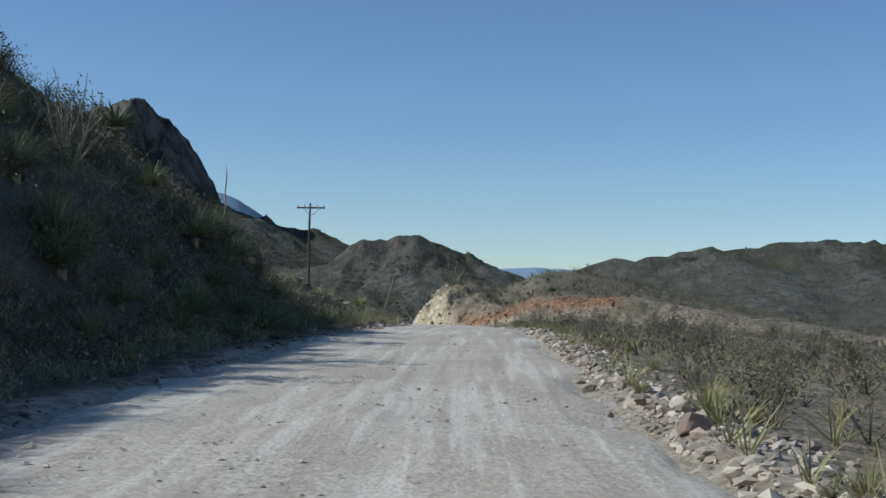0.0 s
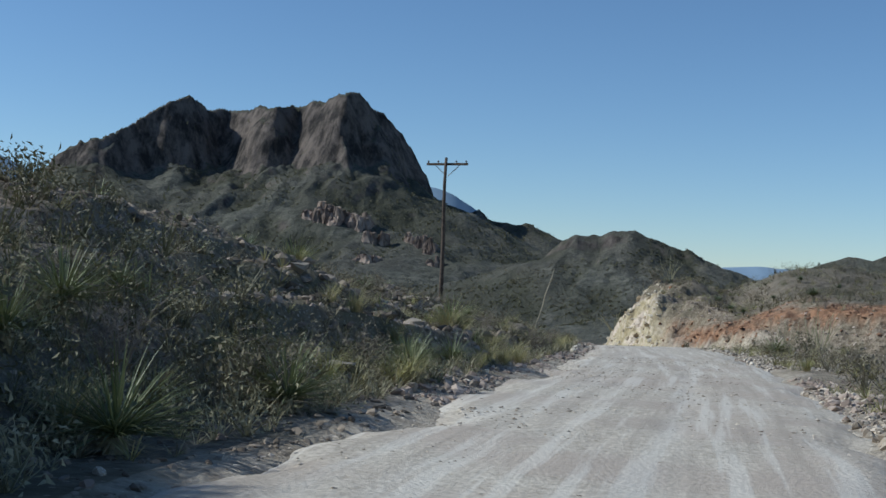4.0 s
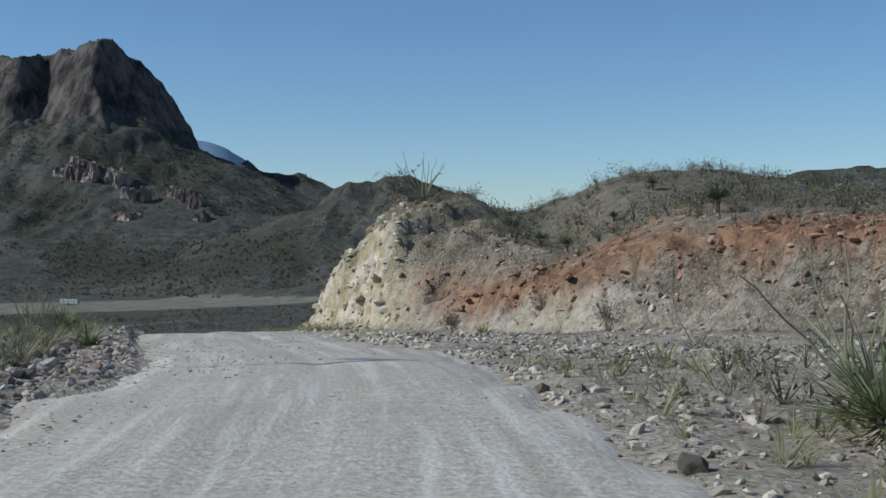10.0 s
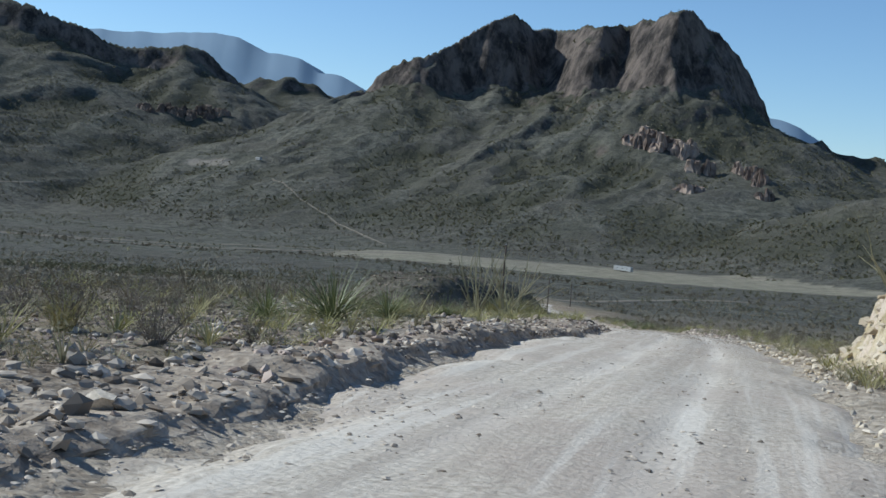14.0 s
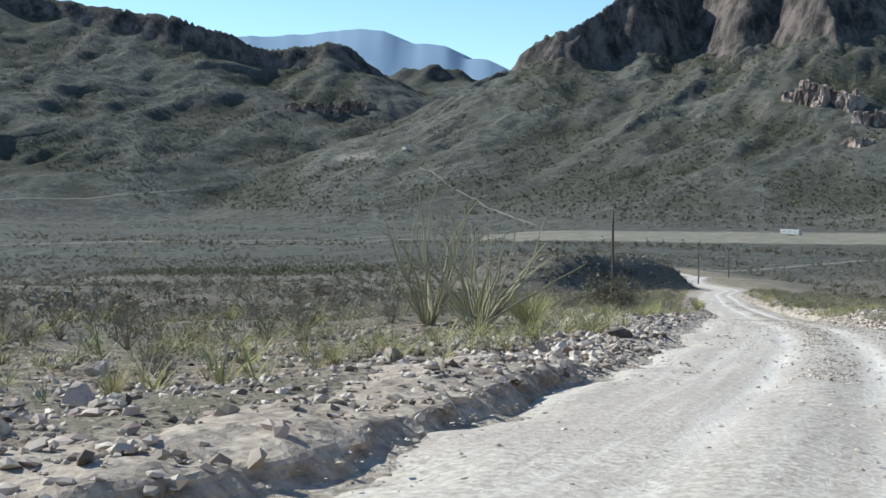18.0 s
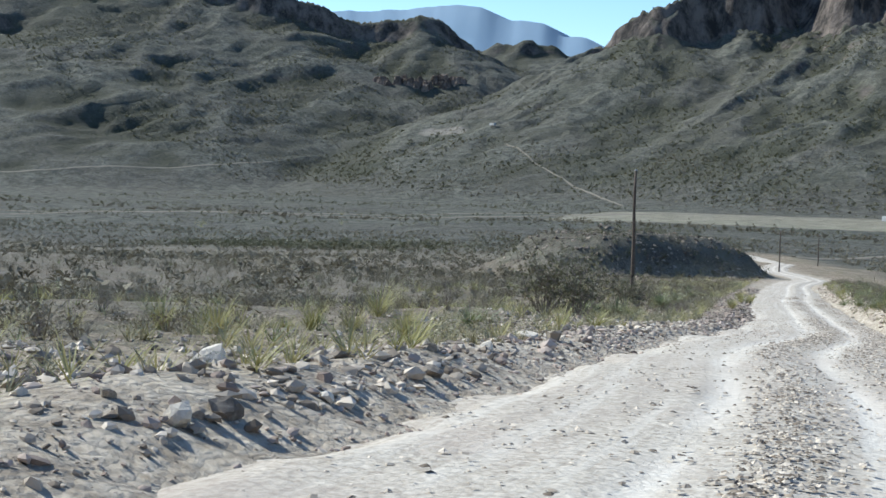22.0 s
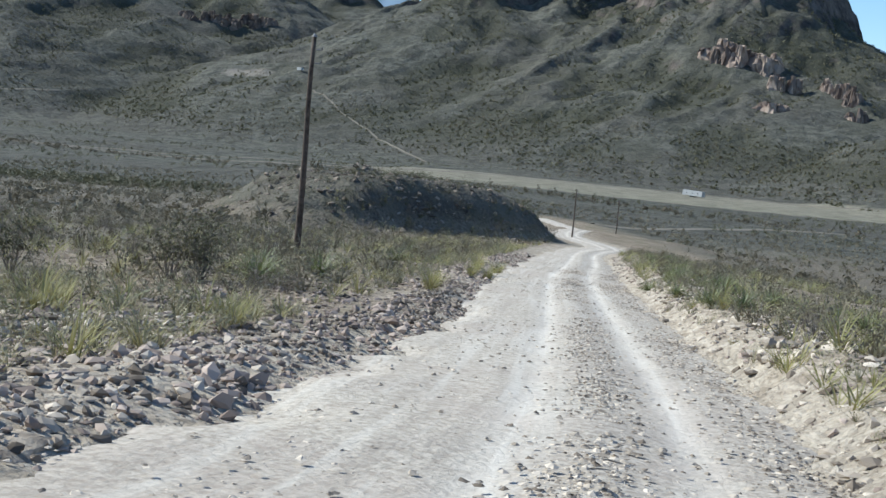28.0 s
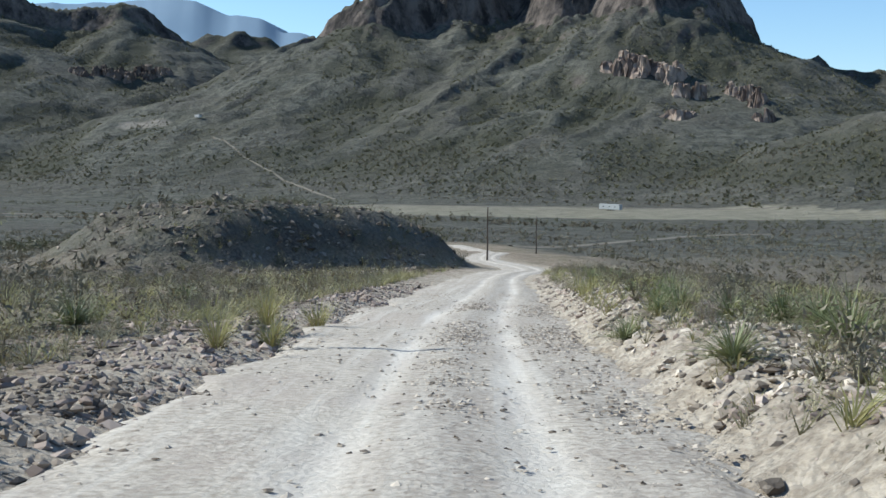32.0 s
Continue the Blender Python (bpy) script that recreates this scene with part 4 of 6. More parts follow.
def stone_mesh(rng, mat, flat=0.75, rough=0.22, cuts=10):
    """An angular broken stone: a ball of facets, sliced by a few random planes."""
    bm = bmesh.new()
    bmesh.ops.create_icosphere(bm, subdivisions=2, radius=1.0)
    for _ in range(cuts):
        n = Vector((rng.gauss(0, 1), rng.gauss(0, 1), rng.gauss(0, 1))).normalized()
        d = rng.uniform(0.3, 0.66)
        for v in bm.verts:
            over = v.co.dot(n) - d
            if over > 0:
                v.co -= n * over
    sx, sy = rng.uniform(0.8, 1.25), rng.uniform(0.65, 1.0)
    for v in bm.verts:
        v.co += Vector((rng.gauss(0, 1), rng.gauss(0, 1), rng.gauss(0, 1))) * rough * 0.12
        v.co = Vector((v.co.x * sx, v.co.y * sy, v.co.z * flat))
    bmesh.ops.dissolve_limit(bm, angle_limit=0.12, verts=bm.verts, edges=bm.edges)
    bmesh.ops.triangulate(bm, faces=[f for f in bm.faces if len(f.verts) > 4])
    me = bpy.data.meshes.new("stone")
    bm.to_mesh(me)
    bm.free()
    me.materials.append(mat)
    return me


# ---- joined scatter: what nobody could count ----
def arrays(me):
    """Vertices and triangles of a mesh as arrays."""
    me.calc_loop_triangles()
    v = np.empty(len(me.vertices) * 3, dtype=np.float32)
    me.vertices.foreach_get("co", v)
    t = np.empty(len(me.loop_triangles) * 3, dtype=np.int32)
    me.loop_triangles.foreach_get("vertices", t)
    return v.reshape(-1, 3), t.reshape(-1, 3)


def scatter(name, label, category, shapes, places, sizes, mats, seed, tilt=0.15, squash=0.25, group=""):
    """One joined sheet of many small pieces, each turned and sized at random."""
    rng = np.random.default_rng(seed)
    n = len(places)
    pick = rng.integers(0, len(shapes), n)
    verts, faces, base = [], [], 0
    for k, (sv, sf) in enumerate(shapes):
        at = np.where(pick == k)[0]
        if not len(at):
            continue
        a = rng.uniform(0, 2 * np.pi, len(at))
        c, s = np.cos(a), np.sin(a)
        size = sizes[at]
        high = size * (1 + rng.uniform(-squash, squash, len(at)))
        x = sv[None, :, 0] * size[:, None]
        y = sv[None, :, 1] * size[:, None]
        z = sv[None, :, 2] * high[:, None]
        lean = rng.normal(0, tilt, (2, len(at)))
        px = x * c[:, None] - y * s[:, None] + z * lean[0][:, None]
        py = x * s[:, None] + y * c[:, None] + z * lean[1][:, None]
        pts = np.stack([px + places[at, 0:1], py + places[at, 1:2], z + places[at, 2:3]], 2)
        verts.append(pts.reshape(-1, 3))
        faces.append((sf[None] + (np.arange(len(at)) * len(sv))[:, None, None] + base).reshape(-1, 3))
        base += len(at) * len(sv)
    me = big_mesh(name, np.concatenate(verts), np.concatenate(faces), mats)
    return thing(name, label, category, group, "stuff", me)


def blades_array(seed, count, length, width, spread, droop, segments=2):
    v, f = blade_set(random.Random(seed), count, length, width, spread, droop, 0.12, segments, 0.0)
    tris = []
    for q in f:
        tris += [q[:3]] + ([(q[0], q[2], q[3])] if len(q) == 4 else [])
    return np.array([tuple(p) for p in v], dtype=np.float32), np.array(tris, dtype=np.int32)


def bush_array(seed, leaves, size, spread=0.5, high=0.8, stems=5):
    """A loose clump: stems as slivers, and leaves thrown about them with gaps between the sprays."""
    rng = random.Random(seed)
    v, f = [], []
    sprays = [Vector((rng.gauss(0, spread * 0.55), rng.gauss(0, spread * 0.55), high * rng.uniform(0.35, 0.95))) for _ in range(stems)]
    for s in sprays:
        k = len(v)
        v += [Vector((-0.02, 0, 0)), Vector((0.02, 0.02, 0)), s]
        f.append((k, k + 1, k + 2))
    for _ in range(leaves):
        s = rng.choice(sprays)
        p = s * rng.uniform(0.55, 1.05) + Vector((rng.gauss(0, 1), rng.gauss(0, 1), rng.gauss(0, 0.8))) * spread * 0.28
        p.z = max(p.z, 0.03)
        u = Vector((rng.gauss(0, 1), rng.gauss(0, 1), rng.gauss(0, 1))).normalized() * size * rng.uniform(0.6, 1.3)
        w = u.orthogonal().normalized() * size * rng.uniform(0.4, 0.9)
        k = len(v)
        v += [p - u, p + u, p + w]
        f.append((k, k + 1, k + 2))
    return np.array([tuple(p) for p in v], dtype=np.float32), np.array(f, dtype=np.int32)


def block_array(seed):
    """A broken stone: a ball of few corners, cut by planes and flattened."""
    rng = random.Random(seed)
    bm = bmesh.new()
    bmesh.ops.create_icosphere(bm, subdivisions=1, radius=1.0)
    for _ in range(5):
        n = Vector((rng.gauss(0, 1), rng.gauss(0, 1), rng.gauss(0, 0.8))).normalized()
        d = rng.uniform(0.35, 0.7)
        for v in bm.verts:
            over = v.co.dot(n) - d
            if over > 0:
                v.co -= n * over
    sy, sz = rng.uniform(0.55, 0.95), rng.uniform(0.4, 0.75)
    for v in bm.verts:
        v.co = Vector((v.co.x + rng.gauss(0, 0.06), v.co.y * sy + rng.gauss(0, 0.06), v.co.z * sz + rng.gauss(0, 0.04)))
    bmesh.ops.delete(bm, geom=[f for f in bm.faces if f.normal.z < -0.6], context="FACES")
    me = bpy.data.meshes.new("broken_stone")
    bm.to_mesh(me)
    bm.free()
    return arrays(me)


def pebble_array(seed):
    rng = random.Random(seed)
    v = [Vector((math.cos(a) * rng.uniform(0.7, 1.1), math.sin(a) * rng.uniform(0.7, 1.1), rng.uniform(-0.1, 0.2))) for a in (0.3, 1.5, 2.7, 3.9, 5.2)]
    v += [Vector((rng.uniform(-0.3, 0.3), rng.uniform(-0.3, 0.3), rng.uniform(0.3, 0.55))), Vector((rng.uniform(-0.45, 0.45), rng.uniform(-0.45, 0.45), rng.uniform(0.28, 0.5)))]
    f = [(0, 1, 5), (1, 2, 5), (2, 6, 5), (2, 3, 6), (3, 4, 6), (4, 0, 6), (0, 5, 6)]
    return np.array([tuple(p) for p in v], dtype=np.float32), np.array(f, dtype=np.int32)


def settle(xy, sink=0.0):
    return np.stack([xy[:, 0], xy[:, 1], ground_z(xy[:, 0], xy[:, 1]) - sink], 1)


def beside_road(rng, count, y0, y1, near, far, side, power=1.0):
    """Random places beside the road between two distances from its middle; side 1 is the left."""
    i = np.searchsorted(ROAD[:, 1], rng.uniform(y0, y1, count)).clip(0, len(ROAD) - 1)
    d = (near + (far - near) * rng.random(count) ** power) * side
    return np.stack([ROAD[i, 0] - ROAD_DIR[i, 1] * d, ROAD[i, 1] + ROAD_DIR[i, 0] * d], 1)


def clear_of_road(xy, least):
    _, d = to_road(xy[:, 0], xy[:, 1])
    return xy[np.abs(d) > least]


def patchy(xy, size, seed, threshold):
    return xy[fractal(xy[:, 0], xy[:, 1], size, 3, seed) > threshold]


# ---- power line ----
def utility_pole(x, y, height, arm_yaw, arm=True):
    z = float(ground_z(x, y))
    pole = thing("utility_pole", "tall weathered wooden utility pole standing in scrub" if not arm else "dark wooden utility pole with a braced crossarm and insulators", "utility pole", "power line along the road")
    pole.matrix_world = pose(x, y, z - 0.15, 0, 0, arm_yaw)
    v, f = [], []
    tube(v, f, [Vector((0.03 * math.sin(k), 0.02 * math.cos(k * 2), height * k / 6)) for k in range(7)], [0.135 - 0.009 * k for k in range(7)], 10)
    part("shaft", mesh_of("shaft", v, f, [M_WOOD], True), pole)
    if arm:
        bm = bmesh.new()
        bmesh.ops.create_cube(bm, size=1)
        for p in bm.verts:
            p.co = Vector((p.co.x * 2.5, p.co.y * 0.1 + 0.16, p.co.z * 0.13 + height - 0.35))
        bmesh.ops.bevel(bm, geom=bm.edges, offset=0.012, segments=1, affect="EDGES")
        me = bpy.data.meshes.new("crossarm")
        bm.to_mesh(me), bm.free()
        me.materials.append(M_WOOD)
        crossarm = part("crossarm", me, pole)
        for side in (-1, 1):
            v, f = [], []
            tube(v, f, [Vector((0.05 * side, 0.2, height - 1.0)), Vector((0.72 * side, 0.22, height - 0.42))], [0.022, 0.022], 5)
            part("brace", mesh_of("brace", v, f, [M_METAL]), crossarm, "flat steel brace")
            for out in (1.15, 0.55):
                v, f = [], []
                tube(v, f, [Vector((out * side, 0.16, height - 0.29 + 0.02 * k)) for k in range(8)], [0.018, 0.018, 0.018, 0.055, 0.06, 0.045, 0.055, 0.03], 8)
                part("insulator", mesh_of("insulator", v, f, [M_PORCELAIN], True), crossarm, "brown porcelain insulator")
    else:
        v, f = [], []
        tube(v, f, [Vector((0, 0, height - 0.02 + 0.03 * k)) for k in range(5)], [0.12, 0.11, 0.05, 0.06, 0.03], 8)
        part("pole_cap", mesh_of("pole_cap", v, f, [M_METAL], True), pole, "pale metal cap with an insulator pin")
        for k in range(2):
            v, f = [], []
            tube(v, f, [Vector((0.1, 0, height - 0.5 - 0.5 * k)), Vector((0.32, 0, height - 0.48 - 0.5 * k)), Vector((0.34, 0, height - 0.4 - 0.5 * k))], [0.02, 0.02, 0.05], 6)
            part("bracket", mesh_of("bracket", v, f, [M_METAL]), pole, "small steel bracket")
    return pole


utility_pole(-13.1, 101.0, 8.75 - float(ground_z(-13.1, 101.0)), -14)
utility_pole(-55.7, 228.1, -5.0 - float(ground_z(-55.7, 228.1)), 20, False)
utility_pole(-104.1, 363.4, 7.6, 20, False)
utility_pole(-126.0, 436.0, 7.6, 25, False)


# ---- far off in the valley ----
def trailer(x, y, yaw, length, height, label):
    t = thing("trailer", label, "trailer", "trailers in the meadow")
    t.matrix_world = pose(x, y, float(ground_z(x, y)), 0, 0, yaw)
    bm = bmesh.new()
    bmesh.ops.create_cube(bm, size=1)
    for p in bm.verts:
        p.co = Vector((p.co.x * length, p.co.y * 2.5, p.co.z * (height - 0.7) + height / 2 + 0.35))
    bmesh.ops.bevel(bm, geom=bm.edges, offset=0.18, segments=2, affect="EDGES")
    me = bpy.data.meshes.new("body")
    bm.to_mesh(me), bm.free()
    me.materials.append(M_TRAILER)
    body = part("body", me, t)
    for k in range(3):
        bm = bmesh.new()
        bmesh.ops.create_cube(bm, size=1)
        for p in bm.verts:
            p.co = Vector((p.co.x * 0.7 + (k - 1) * length * 0.28, p.co.y * 0.06 - 1.26, p.co.z * 0.4 + height * 0.62))
        me = bpy.data.meshes.new("window")
        bm.to_mesh(me), bm.free()
        me.materials.append(M_GLASS)
        part("window", me, body, "dark window")
    for sx in (-1, 1):
        for sy in (-1, 1):
            v, f = [], []
            tube(v, f, [Vector((sx * 0.9, sy * 1.0 - 0.12, 0.36)), Vector((sx * 0.9, sy * 1.0 + 0.12, 0.36))], [0.36, 0.36], 12)
            part("wheel", mesh_of("wheel", v, f, [M_TYRE]), t)
    return t


trailer(-236, 813, -18, 13.0, 3.4, "long white trailer parked on a pale meadow")
trailer(-673, 1041, -20, 7.0, 3.0, "small white trailer on the brushy foothill")


# ---- plants ----
def sotol(seed, size, dry=0.25, stalk=0.0, lean=0.0, yucca=False):
    rng = random.Random(seed)
    plant = thing("yucca" if yucca else "sotol",
                  "dark green yucca with stiff dagger leaves on a shaggy trunk" if yucca else ("grey-green sotol with a tall dry flower stalk" if stalk else "grey-green sotol with a spray of narrow spiky leaves"),
                  "yucca" if yucca else "sotol", "yuccas on the slopes" if yucca else "sotols beside the road")
    high = size * (0.5 if yucca else 0.18)
    v, f = [], []
    tube(v, f, [Vector((0, 0, -0.1)), Vector((0.02, 0, high * 0.5)), Vector((0, 0.02, high))], [size * 0.11, size * 0.12, size * 0.07], 7)
    part("trunk", mesh_of("trunk", v, f, [M_SOTOL_DRY]), plant, "stubby trunk")
    if yucca:
        v, f = blade_set(rng, 150, size * 0.62, size * 0.05, 1.5, 0.15, size * 0.08, 2, 0.5)
    else:
        v, f = blade_set(rng, 210, size * 0.95, size * 0.026, 1.45, 0.35 / size, size * 0.09, 3, 0.5)
    v = [p + Vector((0, 0, high)) for p in v]
    part("leaf_rosette", mesh_of("leaf_rosette", v, f, [M_YUCCA if yucca else M_SOTOL]), plant)
    v, f = blade_set(rng, int(140 * dry) + 20, size * 0.6, size * 0.03, 0.4, 1.1, size * 0.09, 2, 0.3)
    v = [Vector((p.x * 1.2, p.y * 1.2, high - abs(p.z) * 0.25)) for p in v]
    part("dead_leaf_skirt", mesh_of("dead_leaf_skirt", v, f, [M_SOTOL_DRY]), plant, "straw-coloured dead leaves")
    if stalk:
        v, f = [], []
        tip = Vector((lean * stalk, 0.05 * stalk, stalk))
        pts = [Vector((0, 0, high)).lerp(tip, k / 8) + Vector((0.02 * math.sin(k * 2.1), 0.02 * math.cos(k), 0)) for k in range(9)]
        tube(v, f, pts, [0.022, 0.020, 0.018, 0.018, 0.022, 0.026, 0.026, 0.02, 0.006], 6)
        part("flower_stalk", mesh_of("flower_stalk", v, f, [M_STALK]), plant, "tall dry flower stalk")
    return plant


def shrub(seed, height, width, kind):
    rng = random.Random(seed)
    name, label, group, twig, leaf, stems, leaves, size = {
        "creosote": ("creosote_bush", "dark olive creosote bush with thin grey stems", "creosote bushes", M_TWIG, M_LEAF, 20, 1100, 0.030),
        "grey": ("brush_shrub", "grey-green brush with tangled bare twigs", "grey brush", M_TWIG, M_LEAF_GREY, 24, 650, 0.026),
        "bare": ("bare_shrub", "leafless tangle of grey twigs", "bare shrubs", M_TWIG, M_LEAF_GREY, 26, 120, 0.022)}[kind]
    plant = thing(name, label, "shrub", group)
    twigs, foliage = shrub_meshes(rng, stems, height, width, leaves, size * (0.6 + 0.4 * height), twig, leaf, 0.75)
    part("branchwork", twigs, plant)
    part("foliage", foliage, plant)
    return plant


def grass(seed, height, green=False):
    rng = random.Random(seed)
    plant = thing("bunch_grass", "clump of tall green and straw grass" if green else "clump of dry straw-coloured grass", "grass", "grass clumps")
    v, f = blade_set(rng, 120, height, 0.012, 0.75, 0.9, 0.12, 3, 0.0, 0.25)
    part("tuft", mesh_of("tuft", v, f, [M_GRASS_GREEN if green else M_GRASS]), plant)
    v, f = blade_set(rng, 60, height * 0.55, 0.014, 1.2, 1.2, 0.16, 2, 0.0)
    part("dry_base", mesh_of("dry_base", v, f, [M_SOTOL_DRY]), plant, "matted dead blades")
    return plant


def ocotillo(seed, height, canes):
    rng = random.Random(seed)
    plant = thing("ocotillo", "ocotillo with long thorny grey-green canes", "ocotillo", "ocotillos")
    for k in range(canes):
        a = 2 * math.pi * k / canes + rng.gauss(0, 0.3)
        lean = rng.uniform(0.15, 0.75)
        pts = wander(rng, Vector((math.cos(a), math.sin(a), 0)) * 0.08, Vector((math.cos(a) * lean, math.sin(a) * lean, 1)), height * rng.uniform(0.65, 1.05), 7, 0.13, 0.02)
        v, f = [], []
        tube(v, f, pts, [0.029 - 0.0028 * j for j in range(8)], 5)
        for j in range(1, 8):
            for _ in range(5):
                p = pts[j - 1].lerp(pts[j], rng.random())
                q = p + Vector((rng.gauss(0, 1), rng.gauss(0, 1), rng.gauss(0, 1))).normalized() * 0.05
                n = len(v)
                v += [p + Vector((0.008, 0, 0)), p - Vector((0.008, 0, 0.006)), q]
                f.append((n, n + 1, n + 2))
        part("cane", mesh_of("cane", v, f, [M_OCOTILLO]), plant)
    return plant


def put(master, x, y, yaw, scale, sink=0.03, used=[]):
    """Stands the first plant of a kind itself, then copies of it."""
    m = pose(x, y, float(ground_z(x, y)) - sink, 0, 0, yaw) @ Matrix.Scale(scale, 4)
    if master.name not in used:
        used.append(master.name)
        master.matrix_world = m
        return master
    ob = copy_thing(master, m)
    ob.matrix_basis = m
    return ob


rnd = random.Random(77)
SOTOLS = [sotol(11, 1.0, 0.3), sotol(12, 1.0, 0.5), sotol(13, 1.0, 0.2), sotol(14, 1.0, 0.4)]
YUCCAS = [sotol(21, 1.0, 0.9, yucca=True), sotol(22, 1.0, 0.7, yucca=True)]
STALKED = [sotol(31, 1.0, 0.3, 2.7, 0.02), sotol(32, 0.95, 0.4, 3.1, 0.28)]
# x, y, size of the sotols that stand out
for k, (x, y, size) in enumerate([(-5.4, 32.4, 1.25), (-5.9, 38.6, 0.95), (-5.2, 46.0, 1.1), (-6.0, 25.3, 1.0), (-9.7, 37.0, 1.1), (-9.1, 24.2, 1.2),
                                  (-5.4, 36.0, 0.9), (-5.0, 50.5, 1.0), (-4.9, 57.3, 0.9), (-5.6, 60.2, 0.75), (-5.8, 66.0, 1.0), (-12.2, 72.5, 1.3),
                                  (-12.6, 82.9, 0.8), (-5.6, 67.7, 0.8), (-5.0, 62.0, 0.8), (-10.5, 77.5, 0.9), (-11.4, 105.5, 0.85), (-13.0, 115.8, 0.9)]):
    put(SOTOLS[k % 4], x, y, 47 * k, size)
for k, (x, y, size) in enumerate([(4.2, 93.3, 1.05), (-6.9, 107.4, 0.7), (-14.6, 124.6, 0.85), (-13.0, 124.3, 1.2), (-14.1, 128.2, 0.95), (-15.4, 133.5, 0.7),
                                  (-31.8, 179.6, 0.6), (-40.0, 197.3, 1.0), (-40.9, 199.5, 0.75), (-40.3, 200.3, 1.0), (-44.5, 211.7, 0.9), (-46.3, 216.6, 0.9),
                                  (-45.1, 212.7, 0.9), (-37.2, 221.1, 1.0), (-35.7, 218.6, 1.0), (-39.7, 225.7, 0.9), (-42.7, 231.4, 0.8), (-38.7, 227.0, 1.15),
                                  (-39.4, 229.6, 1.0), (-40.3, 231.6, 1.0), (-42.9, 234.0, 0.8), (-43.7, 236.9, 0.9), (-57.2, 238.8, 0.8), (-51.6, 228.6, 0.8)]):
    put(SOTOLS[(k + 1) % 4], x, y, 71 * k, size * (0.72 if y > 215 and x > -46 else 1))
for k in range(16):
    y = 6 + 3.1 * k + rnd.uniform(-1, 1)
    i = int(np.searchsorted(ROAD[:, 1], y))
    d = rnd.uniform(4.4, 7.5)
    put(SOTOLS[k % 4], float(ROAD[i, 0] - d), y, 97 * k, rnd.uniform(0.7, 1.25))
put(STALKED[0], -8.5, 42.4, 20, 1.0)
put(STALKED[1], -5.6, 80.8, 15, 1.0)
for k, (x, y, size) in enumerate([(-13.8, 52.4, 1.5), (-15.0, 55.0, 1.3), (-12.0, 41.0, 1.5), (-16.5, 48.0, 1.6), (-13.0, 70.0, 1.1), (2.5, 130.5, 0.9), (3.4, 126.5, 0.6), (4.2, 125.0, 0.6),
                                  (8.6, 121.5, 0.95), (9.3, 139.0, 0.7), (12.0, 136.0, 0.6), (6.8, 133.0, 0.55)]):
    put(YUCCAS[k % 2], x, y, 83 * k, size)

CREOSOTE = [shrub(41, 1.0, 1.0, "creosote"), shrub(42, 1.0, 1.2, "creosote"), shrub(43, 1.1, 0.9, "creosote")]
BRUSH = [shrub(51, 0.8, 1.1, "grey"), shrub(52, 0.8, 1.3, "grey"), shrub(53, 0.7, 1.0, "grey")]
BARE = [shrub(61, 0.9, 1.2, "bare"), shrub(62, 0.8, 1.1, "bare")]
GRASSES = [grass(71, 0.6), grass(72, 0.7), grass(73, 0.75, True), grass(74, 0.6, True)]
OCOTILLOS = [ocotillo(81, 2.6, 13), ocotillo(82, 2.4, 10), ocotillo(83, 2.8, 16)]

for k, (x, y, s) in enumerate([(-1.2, 140.6, 1.0), (-24.6, 158.3, 1.4), (-26.4, 158.9, 1.35), (-25.6, 160.2, 1.25), (-23.8, 157.2, 1.1), (-3.0, 143.5, 0.9), (-6.0, 146.0, 1.0), (5.0, 96.5, 0.8), (6.2, 94.2, 0.9), (-16.0, 116.5, 0.9), (-15.2, 113.0, 0.8), (-9.9, 30.0, 0.9)]):
    put(OCOTILLOS[k % 3], x, y, 55 * k, s)
for k, (x, y, s) in enumerate([(-2.5, 140.4, 1.7), (-37.3, 192.4, 1.8), (-37.9, 193.9, 2.0), (-39.0, 193.2, 2.3), (5.4, 92.6, 1.2), (-47.9, 213.7, 1.3), (-46.1, 210.7, 1.3), (-45.5, 211.0, 1.2), (-11.0, 34.0, 1.6), (-14.0, 47.0, 1.8),
                               (-12.5, 30.0, 2.0), (-10.4, 22.0, 2.0), (-9.0, 18.0, 1.8), (-49.4, 209.2, 1.4), (-101, 322, 2.4), (-97, 318, 2.0), (0.3, 121.5, 0.8), (4.7, 117.0, 0.8)]):
    put(CREOSOTE[k % 3], x, y, 67 * k, s)
for k, (x, y, s) in enumerate([(-25.0, 158.8, 1.7), (-25.8, 160.0, 1.8), (-24.2, 160.4, 1.7), (-26.6, 161.0, 1.7), (-25.2, 161.6, 1.6), (-23.6, 159.2, 1.3), (-35.8, 181.0, 1.4), (-30.8, 171.4, 1.2), (-36.4, 174.7, 1.4), (-32.0, 176.0, 1.0), (-32.8, 175.6, 1.0), (-30.4, 175.7, 1.2), (-47.5, 227.1, 1.1),
                               (-43.6, 217.7, 1.2), (-44.0, 218.7, 1.0), (-49.9, 233.7, 1.2), (-49.7, 231.6, 1.2), (-47.9, 229.1, 1.2), (-38.5, 203.7, 0.9)]):
    put(GRASSES[2 + k % 2], x, y, 59 * k, s)

